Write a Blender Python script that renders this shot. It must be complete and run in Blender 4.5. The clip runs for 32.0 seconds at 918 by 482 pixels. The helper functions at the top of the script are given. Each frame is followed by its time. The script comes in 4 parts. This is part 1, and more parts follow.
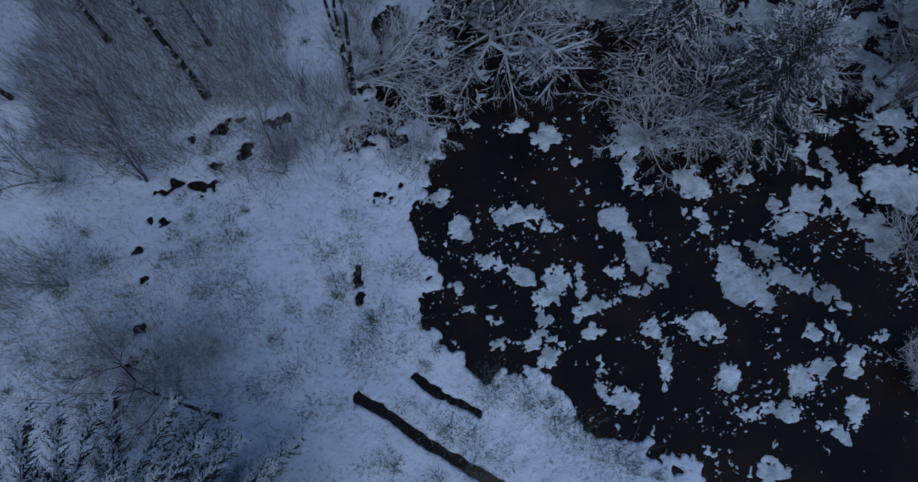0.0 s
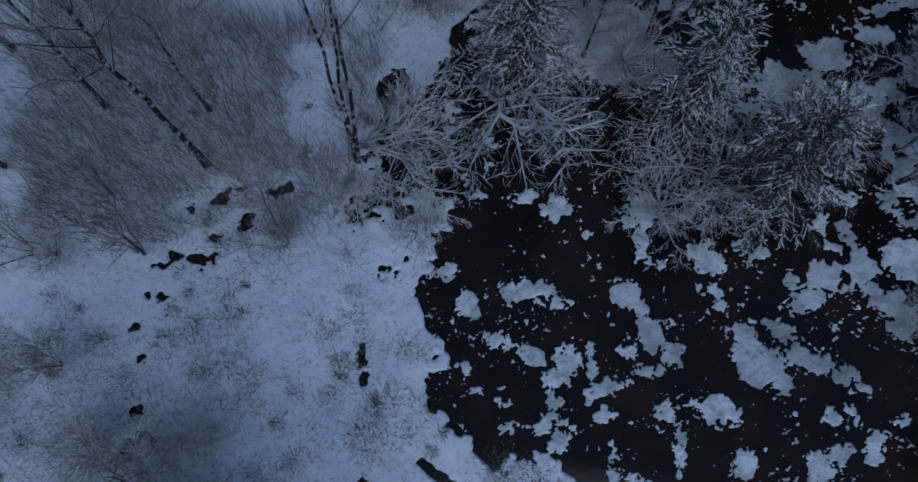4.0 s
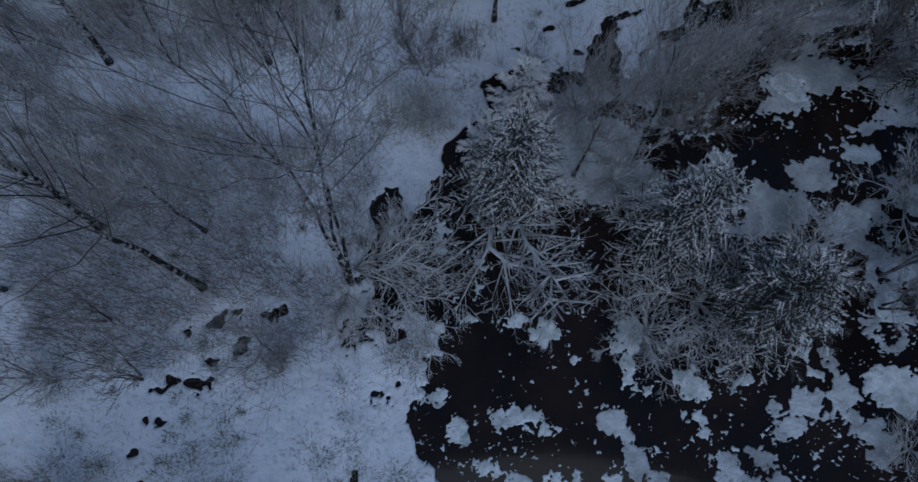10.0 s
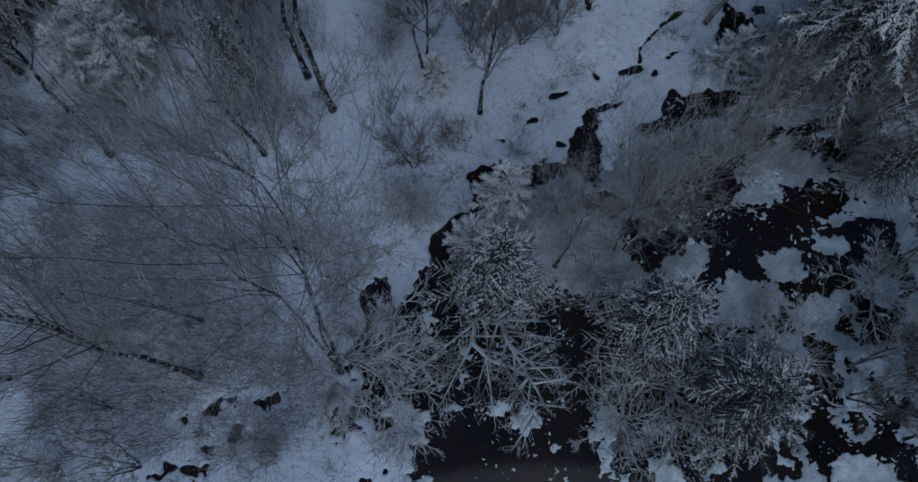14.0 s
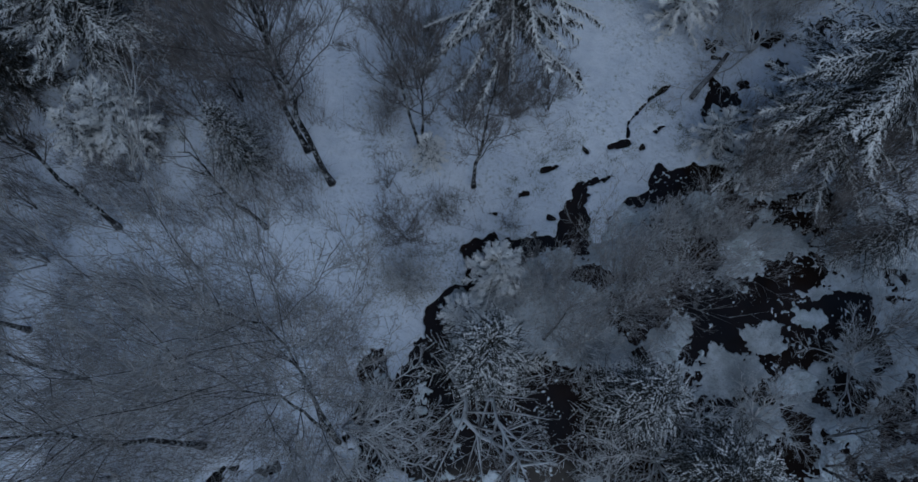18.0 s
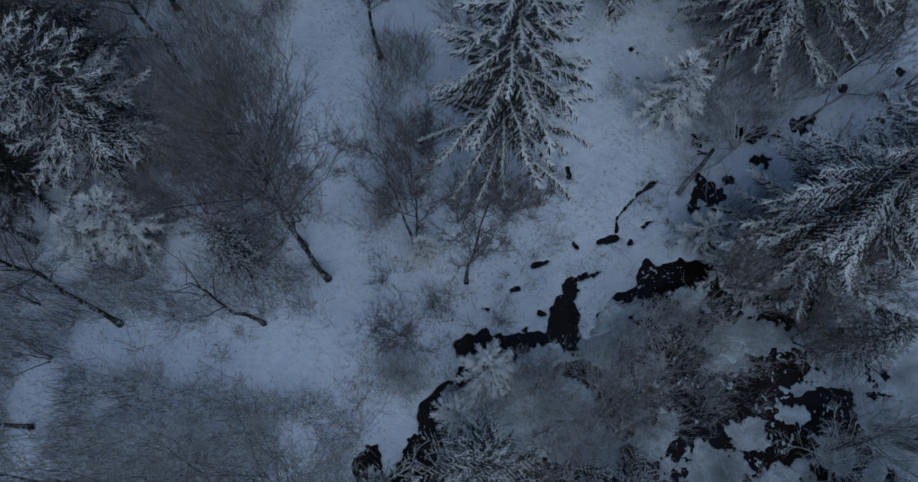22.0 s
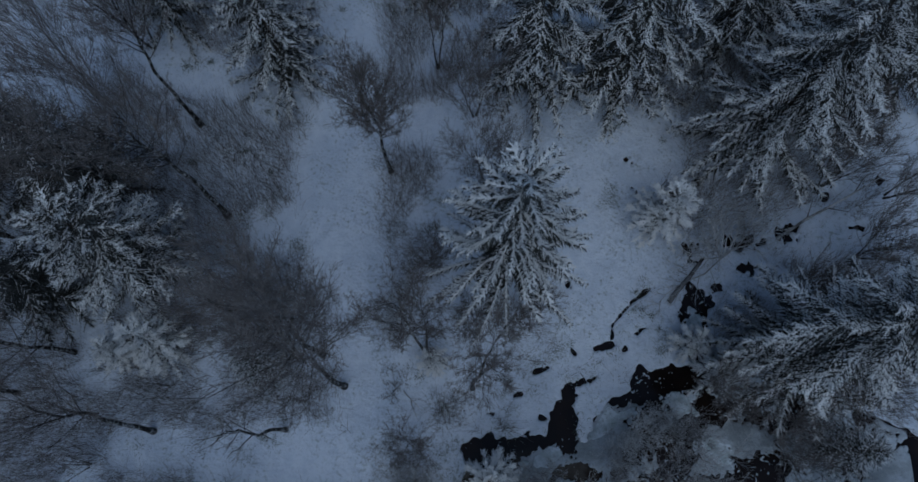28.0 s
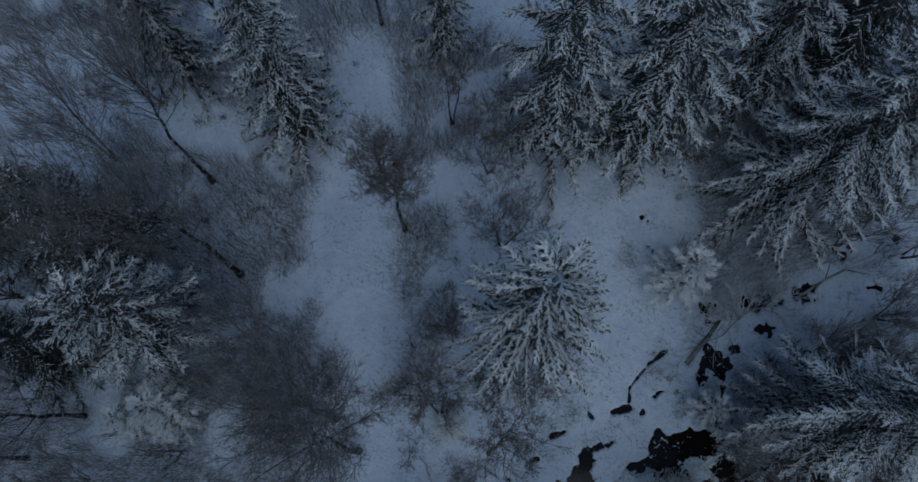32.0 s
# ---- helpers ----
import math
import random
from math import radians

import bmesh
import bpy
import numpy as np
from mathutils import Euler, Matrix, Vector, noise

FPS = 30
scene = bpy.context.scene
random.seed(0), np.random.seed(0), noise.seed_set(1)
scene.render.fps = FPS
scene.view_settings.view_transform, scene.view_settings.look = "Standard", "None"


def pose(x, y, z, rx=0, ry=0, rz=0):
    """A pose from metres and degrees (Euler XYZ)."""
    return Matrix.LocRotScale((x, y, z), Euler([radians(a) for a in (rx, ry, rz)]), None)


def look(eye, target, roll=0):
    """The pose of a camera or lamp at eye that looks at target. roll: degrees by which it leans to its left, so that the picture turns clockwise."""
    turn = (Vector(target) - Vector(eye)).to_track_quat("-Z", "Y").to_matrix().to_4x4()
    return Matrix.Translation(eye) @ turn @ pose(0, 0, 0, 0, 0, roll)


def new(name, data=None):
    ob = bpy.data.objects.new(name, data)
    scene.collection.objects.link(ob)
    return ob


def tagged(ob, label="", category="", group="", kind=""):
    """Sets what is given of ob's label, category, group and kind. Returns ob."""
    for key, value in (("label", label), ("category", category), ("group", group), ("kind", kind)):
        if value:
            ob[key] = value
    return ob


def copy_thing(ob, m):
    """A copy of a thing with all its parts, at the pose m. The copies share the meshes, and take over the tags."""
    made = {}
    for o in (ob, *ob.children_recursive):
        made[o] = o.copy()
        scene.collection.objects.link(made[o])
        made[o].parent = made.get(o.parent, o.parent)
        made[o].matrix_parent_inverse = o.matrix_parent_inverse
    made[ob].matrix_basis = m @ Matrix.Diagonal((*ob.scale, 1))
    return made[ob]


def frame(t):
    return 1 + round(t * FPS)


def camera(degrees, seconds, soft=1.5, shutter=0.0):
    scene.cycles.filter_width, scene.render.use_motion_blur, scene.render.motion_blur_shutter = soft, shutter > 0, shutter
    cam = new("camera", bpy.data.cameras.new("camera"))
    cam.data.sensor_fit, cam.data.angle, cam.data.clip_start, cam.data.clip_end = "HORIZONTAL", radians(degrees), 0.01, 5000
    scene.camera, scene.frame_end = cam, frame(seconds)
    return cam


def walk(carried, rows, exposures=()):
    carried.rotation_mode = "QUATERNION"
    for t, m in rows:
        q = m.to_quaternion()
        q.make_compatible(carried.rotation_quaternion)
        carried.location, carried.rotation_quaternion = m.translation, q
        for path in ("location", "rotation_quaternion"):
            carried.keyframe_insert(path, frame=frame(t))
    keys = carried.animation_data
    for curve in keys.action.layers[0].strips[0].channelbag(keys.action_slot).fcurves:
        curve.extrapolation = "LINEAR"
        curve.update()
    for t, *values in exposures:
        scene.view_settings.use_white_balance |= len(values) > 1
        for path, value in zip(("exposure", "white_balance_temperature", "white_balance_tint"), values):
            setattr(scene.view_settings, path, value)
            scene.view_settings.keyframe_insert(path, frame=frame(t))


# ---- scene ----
cam = camera(64.0, 32.0)
PATH = [
    (0, (0.009, -0.267, 26.621), (0.01, 0.271, 24.694), -0.3),
    (0.5, (0.044, 0.112, 26.573), (0.044, 0.652, 24.648), -0.3),
    (1, (0.046, 0.452, 26.511), (0.047, 0.997, 24.587), -0.2),
    (1.5, (0.043, 0.818, 26.477), (0.046, 1.364, 24.553), -0.0),
    (2, (-0.003, 1.187, 26.47), (0.0, 1.734, 24.546), 0.1),
    (2.5, (-0.103, 1.64, 26.486), (-0.099, 2.181, 24.561), 0.1),
    (3, (-0.205, 2.03, 26.518), (-0.202, 2.569, 24.592), 0.1),
    (3.5, (-0.284, 2.277, 26.52), (-0.282, 2.824, 24.596), 0.0),
    (5.5, (-0.119, 3.546, 26.71), (-0.116, 4.089, 24.785), 0.1),
    (6, (-0.093, 3.868, 26.844), (-0.091, 4.412, 24.92), 0.1),
    (6.5, (-0.081, 4.323, 26.993), (-0.079, 4.859, 25.066), 0.0),
    (7, (-0.072, 4.676, 27.15), (-0.071, 5.215, 25.223), -0.0),
    (7.5, (-0.076, 5.069, 27.315), (-0.076, 5.608, 25.389), -0.1),
    (8, (-0.084, 5.443, 27.543), (-0.084, 5.982, 25.617), -0.1),
    (8.5, (-0.069, 5.915, 27.76), (-0.069, 6.449, 25.833), -0.1),
    (9, (0.001, 6.383, 27.956), (0.002, 6.913, 26.027), -0.1),
    (9.5, (0.073, 6.83, 28.195), (0.073, 7.358, 26.265), -0.1),
    (10, (0.105, 7.524, 28.485), (0.106, 8.035, 26.552), 0.1),
    (10.5, (0.134, 8.093, 28.74), (0.136, 8.597, 26.805), 0.2),
    (11, (0.236, 8.44, 28.969), (0.237, 8.95, 27.035), 0.1),
    (11.5, (0.384, 8.639, 29.173), (0.38, 9.166, 27.243), -0.4),
    (12, (0.509, 8.97, 29.412), (0.504, 9.505, 27.485), -0.6),
    (12.5, (0.585, 9.333, 29.691), (0.58, 9.872, 27.765), -0.5),
    (13, (0.621, 9.667, 29.974), (0.617, 10.208, 28.048), -0.4),
    (13.5, (0.686, 9.991, 30.247), (0.683, 10.533, 28.321), -0.3),
    (14, (0.754, 10.468, 30.629), (0.751, 11.001, 28.701), -0.2),
    (14.5, (0.787, 10.647, 30.894), (0.784, 11.175, 28.965), -0.2),
    (16.5, (0.969, 11.733, 31.91), (0.964, 12.27, 29.984), -0.4),
    (17, (1.009, 12.191, 32.205), (1.004, 12.724, 30.277), -0.3),
    (17.5, (1.035, 12.714, 32.459), (1.031, 13.244, 30.531), -0.2),
    (18, (1.046, 13.411, 32.777), (1.042, 13.934, 30.847), -0.1),
    (18.5, (1.059, 14.009, 33.057), (1.056, 14.532, 31.127), -0.1),
    (19, (1.096, 14.512, 33.301), (1.092, 15.042, 31.373), -0.1),
    (19.5, (1.117, 14.898, 33.455), (1.114, 15.438, 31.529), 0.0),
    (20, (1.152, 15.572, 33.84), (1.152, 16.102, 31.911), 0.3),
    (20.5, (1.157, 16.076, 34.103), (1.159, 16.607, 32.175), 0.5),
    (21, (1.163, 16.376, 34.345), (1.165, 16.916, 32.419), 0.7),
    (21.5, (1.189, 16.726, 34.585), (1.192, 17.272, 32.661), 0.7),
    (22, (1.21, 17.103, 34.804), (1.214, 17.651, 32.88), 0.8),
    (22.5, (1.217, 17.566, 35.12), (1.219, 18.114, 33.196), 0.7),
    (23, (1.21, 17.92, 35.496), (1.212, 18.471, 33.573), 0.6),
    (23.5, (1.219, 18.327, 35.798), (1.219, 18.879, 33.875), 0.4),
    (24, (1.238, 18.801, 36.145), (1.236, 19.348, 34.222), 0.1),
    (24.5, (1.259, 19.208, 36.546), (1.255, 19.754, 34.622), -0.1),
    (25, (1.231, 19.679, 36.926), (1.226, 20.22, 35.001), -0.2),
    (25.5, (1.198, 20.107, 37.24), (1.193, 20.645, 35.314), -0.2),
    (27.5, (1.123, 21.92, 38.726), (1.116, 22.443, 36.795), -0.6),
    (28, (1.041, 22.337, 39.081), (1.035, 22.859, 37.15), -0.5),
    (28.5, (0.957, 22.692, 39.388), (0.951, 23.215, 37.458), -0.5),
    (29, (0.785, 23.131, 39.775), (0.78, 23.653, 37.845), -0.4),
    (29.5, (0.596, 23.5, 39.95), (0.592, 24.024, 38.02), -0.3),
    (30, (0.409, 23.816, 39.95), (0.406, 24.344, 38.021), -0.1),
    (30.5, (0.291, 24.096, 39.779), (0.289, 24.632, 37.853), 0.1),
    (31, (0.222, 24.383, 39.607), (0.222, 24.926, 37.682), 0.2),
    (31.5, (0.159, 24.724, 39.485), (0.16, 25.27, 37.561), 0.3),
    (32, (0.068, 25.058, 39.441), (0.069, 25.606, 37.518), 0.3),
]
walk(cam, [(t, look(eye, target, roll)) for t, eye, target, roll in PATH], [(0, 0.07, 5060, 6), (8, 0.06, 5210, 5), (13, 0.03, 5320, 3), (20, 0.13, 5300, 0), (25, 0.04, 5220, 0), (29, -0.16, 5200, 0), (32, -0.19, 5200, -2)])

# ---- light ----
SUN_UP, SUN_TURN = 58.0, 170.0
world = bpy.data.worlds.new("overcast_dusk")
scene.world = world
world.use_nodes = True
wn = world.node_tree.nodes
sky = wn.new("ShaderNodeTexSky")
sky.sky_type, sky.sun_disc = "NISHITA", False
sky.sun_elevation, sky.sun_rotation = radians(SUN_UP), radians(SUN_TURN)
sky.air_density, sky.dust_density, sky.ozone_density = 1.0, 1.0, 2.0
wn["Background"].inputs["Strength"].default_value = 0.05
world.node_tree.links.new(sky.outputs["Color"], wn["Background"].inputs["Color"])
sun_data = bpy.data.lights.new("sun", "SUN")
sun_data.energy, sun_data.angle, sun_data.color = 0.6, radians(60), (1.0, 0.95, 0.9)
sun = new("sun", sun_data)
sun.matrix_world = look((20 * math.sin(radians(SUN_TURN)), 20 * math.cos(radians(SUN_TURN)), 60), (0, 0, 60 - 20 * math.tan(radians(SUN_UP))))


# ---- materials ----
def material(name, rough=0.8, spec=0.3):
    m = bpy.data.materials.new(name)
    m.use_nodes = True
    b = m.node_tree.nodes["Principled BSDF"]
    b.inputs["Roughness"].default_value = rough
    b.inputs["Specular IOR Level"].default_value = spec
    return m, m.node_tree.nodes, m.node_tree.links, b


def noise_of(n, l, coord, scale, detail=4.0, rough=0.55, lo=0.35, hi=0.65):
    t = n.new("ShaderNodeTexNoise")
    t.inputs["Scale"].default_value, t.inputs["Detail"].default_value, t.inputs["Roughness"].default_value = scale, detail, rough
    l.new(coord, t.inputs["Vector"])
    r = n.new("ShaderNodeMapRange")
    r.interpolation_type = "SMOOTHSTEP"
    r.inputs["From Min"].default_value, r.inputs["From Max"].default_value = lo, hi
    l.new(t.outputs["Fac"], r.inputs["Value"])
    return r.outputs["Result"], t.outputs["Fac"]


def blend(n, l, fac, a, b):
    x = n.new("ShaderNodeMix")
    x.data_type = "RGBA"
    for value, socket in ((fac, x.inputs[0]), (a, x.inputs[6]), (b, x.inputs[7])):
        if isinstance(value, tuple):
            socket.default_value = (*value, 1.0)
        elif isinstance(value, float):
            socket.default_value = value
        else:
            l.new(value, socket)
    return x.outputs[2]


def times(n, l, a, b):
    x = n.new("ShaderNodeMath")
    x.operation = "MULTIPLY"
    for value, socket in ((a, x.inputs[0]), (b, x.inputs[1])):
        if isinstance(value, float):
            socket.default_value = value
        else:
            l.new(value, socket)
    return x.outputs[0]


def relief(n, l, b, height, strength, distance):
    x = n.new("ShaderNodeBump")
    x.inputs["Strength"].default_value, x.inputs["Distance"].default_value = strength, distance
    l.new(height, x.inputs["Height"])
    l.new(x.outputs["Normal"], b.inputs["Normal"])


def snow_material(name, fresh, thin, litter, litter_lo, litter_hi, size=0.22, specks=0.35):
    m, n, l, b = material(name, 0.75, 0.25)
    pos = n.new("ShaderNodeNewGeometry").outputs["Position"]
    wide, _ = noise_of(n, l, pos, size, 5.0, 0.6, 0.38, 0.68)
    fine, _ = noise_of(n, l, pos, 1.7, 6.0, 0.62, 0.42, 0.66)
    stems, _ = noise_of(n, l, pos, 5.5, 7.0, 0.7, 0.5, 0.68)
    patch, _ = noise_of(n, l, pos, 0.45, 4.0, 0.6, litter_lo, litter_hi)
    _, grain = noise_of(n, l, pos, 9.0, 6.0, 0.65)
    c = blend(n, l, wide, fresh, thin)
    c = blend(n, l, times(n, l, fine, 0.5), c, thin)
    c = blend(n, l, times(n, l, times(n, l, stems, patch), specks), c, litter)
    l.new(c, b.inputs["Base Color"])
    _, humps = noise_of(n, l, pos, 1.6, 5.0, 0.6)
    both = n.new("ShaderNodeMath")
    both.operation = "MULTIPLY_ADD"
    both.inputs[1].default_value = 4.0
    l.new(humps, both.inputs[0])
    l.new(grain, both.inputs[2])
    relief(n, l, b, both.outputs[0], 0.6, 0.08)
    return m


SNOW = snow_material("lying_snow", (0.89, 0.92, 0.995), (0.71, 0.755, 0.85), (0.17, 0.19, 0.13), 0.36, 0.60, 0.22, 0.62)
# Wet ice; its grey mostly paints the haze of twigs above it.
HAZED_ICE = snow_material("hazed_wet_ice", (0.64, 0.675, 0.72), (0.30, 0.32, 0.335), (0.10, 0.10, 0.095), 0.42, 0.62, 0.42, 0.6)
FLOE = snow_material("snowy_ice", (0.84, 0.88, 0.93), (0.44, 0.49, 0.50), (0.16, 0.19, 0.16), 0.40, 0.60, 1.1, 0.6)


def coated(name, dark, pale, frost, lo, hi, stripe=0.0, cover=1.0, least=0.3):
    """Bark or needles with frost on whatever faces up. stripe: size of pale bark patches."""
    m, n, l, b = material(name, 0.85, 0.15)
    at = n.new("ShaderNodeTexCoord").outputs["Object"]
    geo = n.new("ShaderNodeNewGeometry")
    xyz = n.new("ShaderNodeSeparateXYZ")
    l.new(geo.outputs["True Normal"], xyz.inputs[0])
    up = n.new("ShaderNodeMapRange")
    up.interpolation_type = "SMOOTHSTEP"
    up.inputs["From Min"].default_value, up.inputs["From Max"].default_value = lo, hi
    l.new(xyz.outputs[2], up.inputs["Value"])
    patch, _ = noise_of(n, l, at, 1.3, 4.0, 0.6, least, 0.62)
    marks, grain = noise_of(n, l, at, stripe or 14.0, 5.0, 0.7, 0.5, 0.58)
    c = blend(n, l, marks, dark, pale)
    c = blend(n, l, times(n, l, times(n, l, up.outputs["Result"], patch), cover), c, frost)
    l.new(c, b.inputs["Base Color"])
    relief(n, l, b, grain, 0.6, 0.02)
    return m


BIRCH_BARK = coated("birch_bark", (0.020, 0.018, 0.017), (0.46, 0.45, 0.44), (0.8, 0.8, 0.82), 0.3, 0.9, 4.0, 0.6)
LIMB_BARK = coated("dark_limbs", (0.040, 0.033, 0.030), (0.10, 0.085, 0.077), (0.7, 0.7, 0.71), 0.25, 0.95, 5.0, 0.4)
ALDER_BARK = coated("alder_bark", (0.05, 0.045, 0.042), (0.14, 0.13, 0.12), (0.80, 0.79, 0.79), -0.2, 0.6, 6.0, 0.85, 0.25)
SPRUCE_BARK = coated("spruce_bark", (0.05, 0.038, 0.03), (0.11, 0.085, 0.07), (0.7, 0.72, 0.75), 0.4, 0.9, 9.0, 0.6)
BARE_TWIG = coated("bare_twigs", (0.145, 0.124, 0.113), (0.26, 0.225, 0.21), (0.6, 0.61, 0.63), 0.0, 0.8, 0.0, 0.26)
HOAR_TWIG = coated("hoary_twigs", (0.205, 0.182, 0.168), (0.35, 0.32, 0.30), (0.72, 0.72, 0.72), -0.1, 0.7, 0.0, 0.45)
PALE_TWIG = coated("pale_rimed_twigs", (0.24, 0.225, 0.22), (0.40, 0.385, 0.38), (0.86, 0.86, 0.87), -0.3, 0.5, 0.0, 0.85)
FROST_TWIG = coated("frosted_twigs", (0.13, 0.115, 0.108), (0.26, 0.24, 0.23), (0.83, 0.82, 0.82), -0.1, 0.75, 0.0, 0.8)
# Unfrosted needles, coloured dark enough to hold the shade inside the crown too.
NEEDLES_DARK = coated("green_needles_and_shade", (0.020, 0.019, 0.014), (0.038, 0.034, 0.026), (0.5, 0.53, 0.56), 0.3, 0.9, 0.0, 0.2)
NEEDLES_WHITE = coated("frosted_needles", (0.10, 0.11, 0.11), (0.22, 0.24, 0.245), (0.97, 0.955, 0.945), -0.4, 0.2, 0.0, 1.0, 0.0)
GRASS = coated("withered_grass", (0.045, 0.06, 0.03), (0.12, 0.13, 0.075), (0.7, 0.72, 0.74), 0.0, 0.7, 0.0, 0.35)
SEDGE = coated("dry_sedge", (0.17, 0.15, 0.11), (0.31, 0.28, 0.21), (0.74, 0.74, 0.74), 0.1, 0.8, 0.0, 0.5)

WATER, n_, l_, b_ = material("dark_water", 0.06, 0.5)
b_.inputs["IOR"].default_value = 1.33
where = n_.new("ShaderNodeNewGeometry").outputs["Position"]
silt, _ = noise_of(n_, l_, where, 0.35, 4.0, 0.6, 0.35, 0.7)
l_.new(blend(n_, l_, silt, (0.010, 0.008, 0.008), (0.024, 0.015, 0.011)), b_.inputs["Base Color"])
_, ripple = noise_of(n_, l_, where, 3.0, 3.0, 0.5)
relief(n_, l_, b_, ripple, 0.05, 0.02)


# ---- mesh tools ----
def mesh_of(name, verts, tris, mat, smooth=False):
    verts, tris = np.asarray(verts, np.float32), np.asarray(tris, np.int32)
    me = bpy.data.meshes.new(name)
    me.vertices.add(len(verts))
    me.vertices.foreach_set("co", verts.ravel())
    me.loops.add(tris.size)
    me.loops.foreach_set("vertex_index", tris.ravel())
    me.polygons.add(len(tris))
    me.polygons.foreach_set("loop_start", np.arange(0, tris.size, 3, dtype=np.int32))
    me.polygons.foreach_set("loop_total", np.full(len(tris), 3, np.int32))
    if smooth:
        me.polygons.foreach_set("use_smooth", np.ones(len(tris), bool))
    me.update(calc_edges=True)
    me.validate()
    me.materials.append(mat)
    return me


def thing(name, label, category, group="", kind=""):
    return tagged(new(name), label, category, group, kind)


def part(name, me, parent, label=""):
    ob = new(name, me)
    ob.parent = parent
    return tagged(ob, label)


def joined(pieces):
    verts, tris, base = [], [], 0
    for v, f in pieces:
        verts.append(v)
        tris.append(np.asarray(f) + base)
        base += len(v)
    return np.concatenate(verts), np.concatenate(tris)


def tube(path, radii, sides=6):
    """A tapered round limb along a path, closed at both ends."""
    path, radii = np.asarray(path, float), np.asarray(radii, float)
    k = len(path)
    along = np.gradient(path, axis=0)
    along /= np.linalg.norm(along, axis=1)[:, None] + 1e-9
    side = np.cross(along, [0.31, 0.83, 0.12])
    side /= np.linalg.norm(side, axis=1)[:, None] + 1e-9
    over = np.cross(along, side)
    a = np.arange(sides) * 2 * np.pi / sides
    ring = path[:, None] + radii[:, None, None] * (np.cos(a)[None, :, None] * side[:, None] + np.sin(a)[None, :, None] * over[:, None])
    verts = np.concatenate([ring.reshape(-1, 3), path[:1], path[-1:]])
    i = np.arange(sides)
    j = (i + 1) % sides
    tris = []
    for r in range(k - 1):
        p, q = r * sides, (r + 1) * sides
        tris += [np.stack([p + i, p + j, q + j], 1), np.stack([p + i, q + j, q + i], 1)]
    tris += [np.stack([j, i, np.full(sides, k * sides)], 1), np.stack([(k - 1) * sides + i, (k - 1) * sides + j, np.full(sides, k * sides + 1)], 1)]
    return verts, np.concatenate(tris)


def along_line(base, way, length, bend, f):
    """Points at the fractions f of bent lines."""
    p = base + way * (length * f)[:, None]
    p[:, 2] += bend * length * f * f
    return p


def spikes(base, way, length, radius, bend=0.0, parts=2):
    """Many thin three-sided tapering shoots in one mesh."""
    n = len(base)
    side = np.cross(way, [0.0, 0.0, 1.0]) + 1e-4
    side /= np.linalg.norm(side, axis=1)[:, None]
    over = np.cross(side, way)
    rings = []
    for k in range(parts):
        f = k / parts
        mid = along_line(base, way, length, bend, np.full(n, f))
        r = (radius * (1 - 0.75 * f))[:, None]
        for a in (math.pi / 2, -math.pi * 5 / 6, -math.pi / 6):
            rings.append(mid + r * (math.cos(a) * side + math.sin(a) * over))
    rings.append(along_line(base, way, length, bend, np.ones(n)))
    per = 3 * parts + 1
    verts = np.stack(rings, 1).reshape(-1, 3)
    face = []
    for k in range(parts - 1):
        for a in range(3):
            b = (a + 1) % 3
            p, q = 3 * k, 3 * k + 3
            face += [(p + a, p + b, q + b), (p + a, q + b, q + a)]
    p = 3 * (parts - 1)
    face += [(p + a, p + (a + 1) % 3, per - 1) for a in range(3)]
    tris = (np.arange(n)[:, None, None] * per + np.array(face)[None]).reshape(-1, 3)
    return verts, tris


def tips_of(base, way, length, radius):
    """The thinnest twig ends: each a pointed two-faced ridge."""
    n = len(base)
    side = np.cross(way, [0.0, 0.0, 1.0]) + 1e-4
    side /= np.linalg.norm(side, axis=1)[:, None]
    over = np.cross(side, way)
    r = radius[:, None]
    verts = np.stack([base - r * side, base + 0.8 * r * over, base + r * side, base + way * length[:, None]], 1).reshape(-1, 3)
    tris = (np.arange(n)[:, None, None] * 4 + np.array([(0, 1, 3), (1, 2, 3)])[None]).reshape(-1, 3)
    return verts, tris


def unit(v):
    return v / (np.linalg.norm(v, axis=-1, keepdims=True) + 1e-9)


def shoots(rng, base, way, length, bend, count, first, spread, ratio, lift=0.0):
    """Side shoots of bent lines: count on each, from the fraction first on."""
    n = len(base)
    who = np.repeat(np.arange(n), count)
    f = first + (1 - first) * rng.random(n * count)
    p = along_line(base[who], way[who], length[who], bend, f)
    aside = unit(rng.normal(size=(n * count, 3)))
    d = unit(way[who] * (1 - spread) + aside * spread + np.array([0, 0, lift]))
    d_len = length[who] * ratio * (1.15 - 0.65 * f) * (0.6 + 0.8 * rng.random(n * count))
    return p, d, d_len


# ---- value noise on arrays ----
LATTICE = np.random.default_rng(5).random((256, 256))


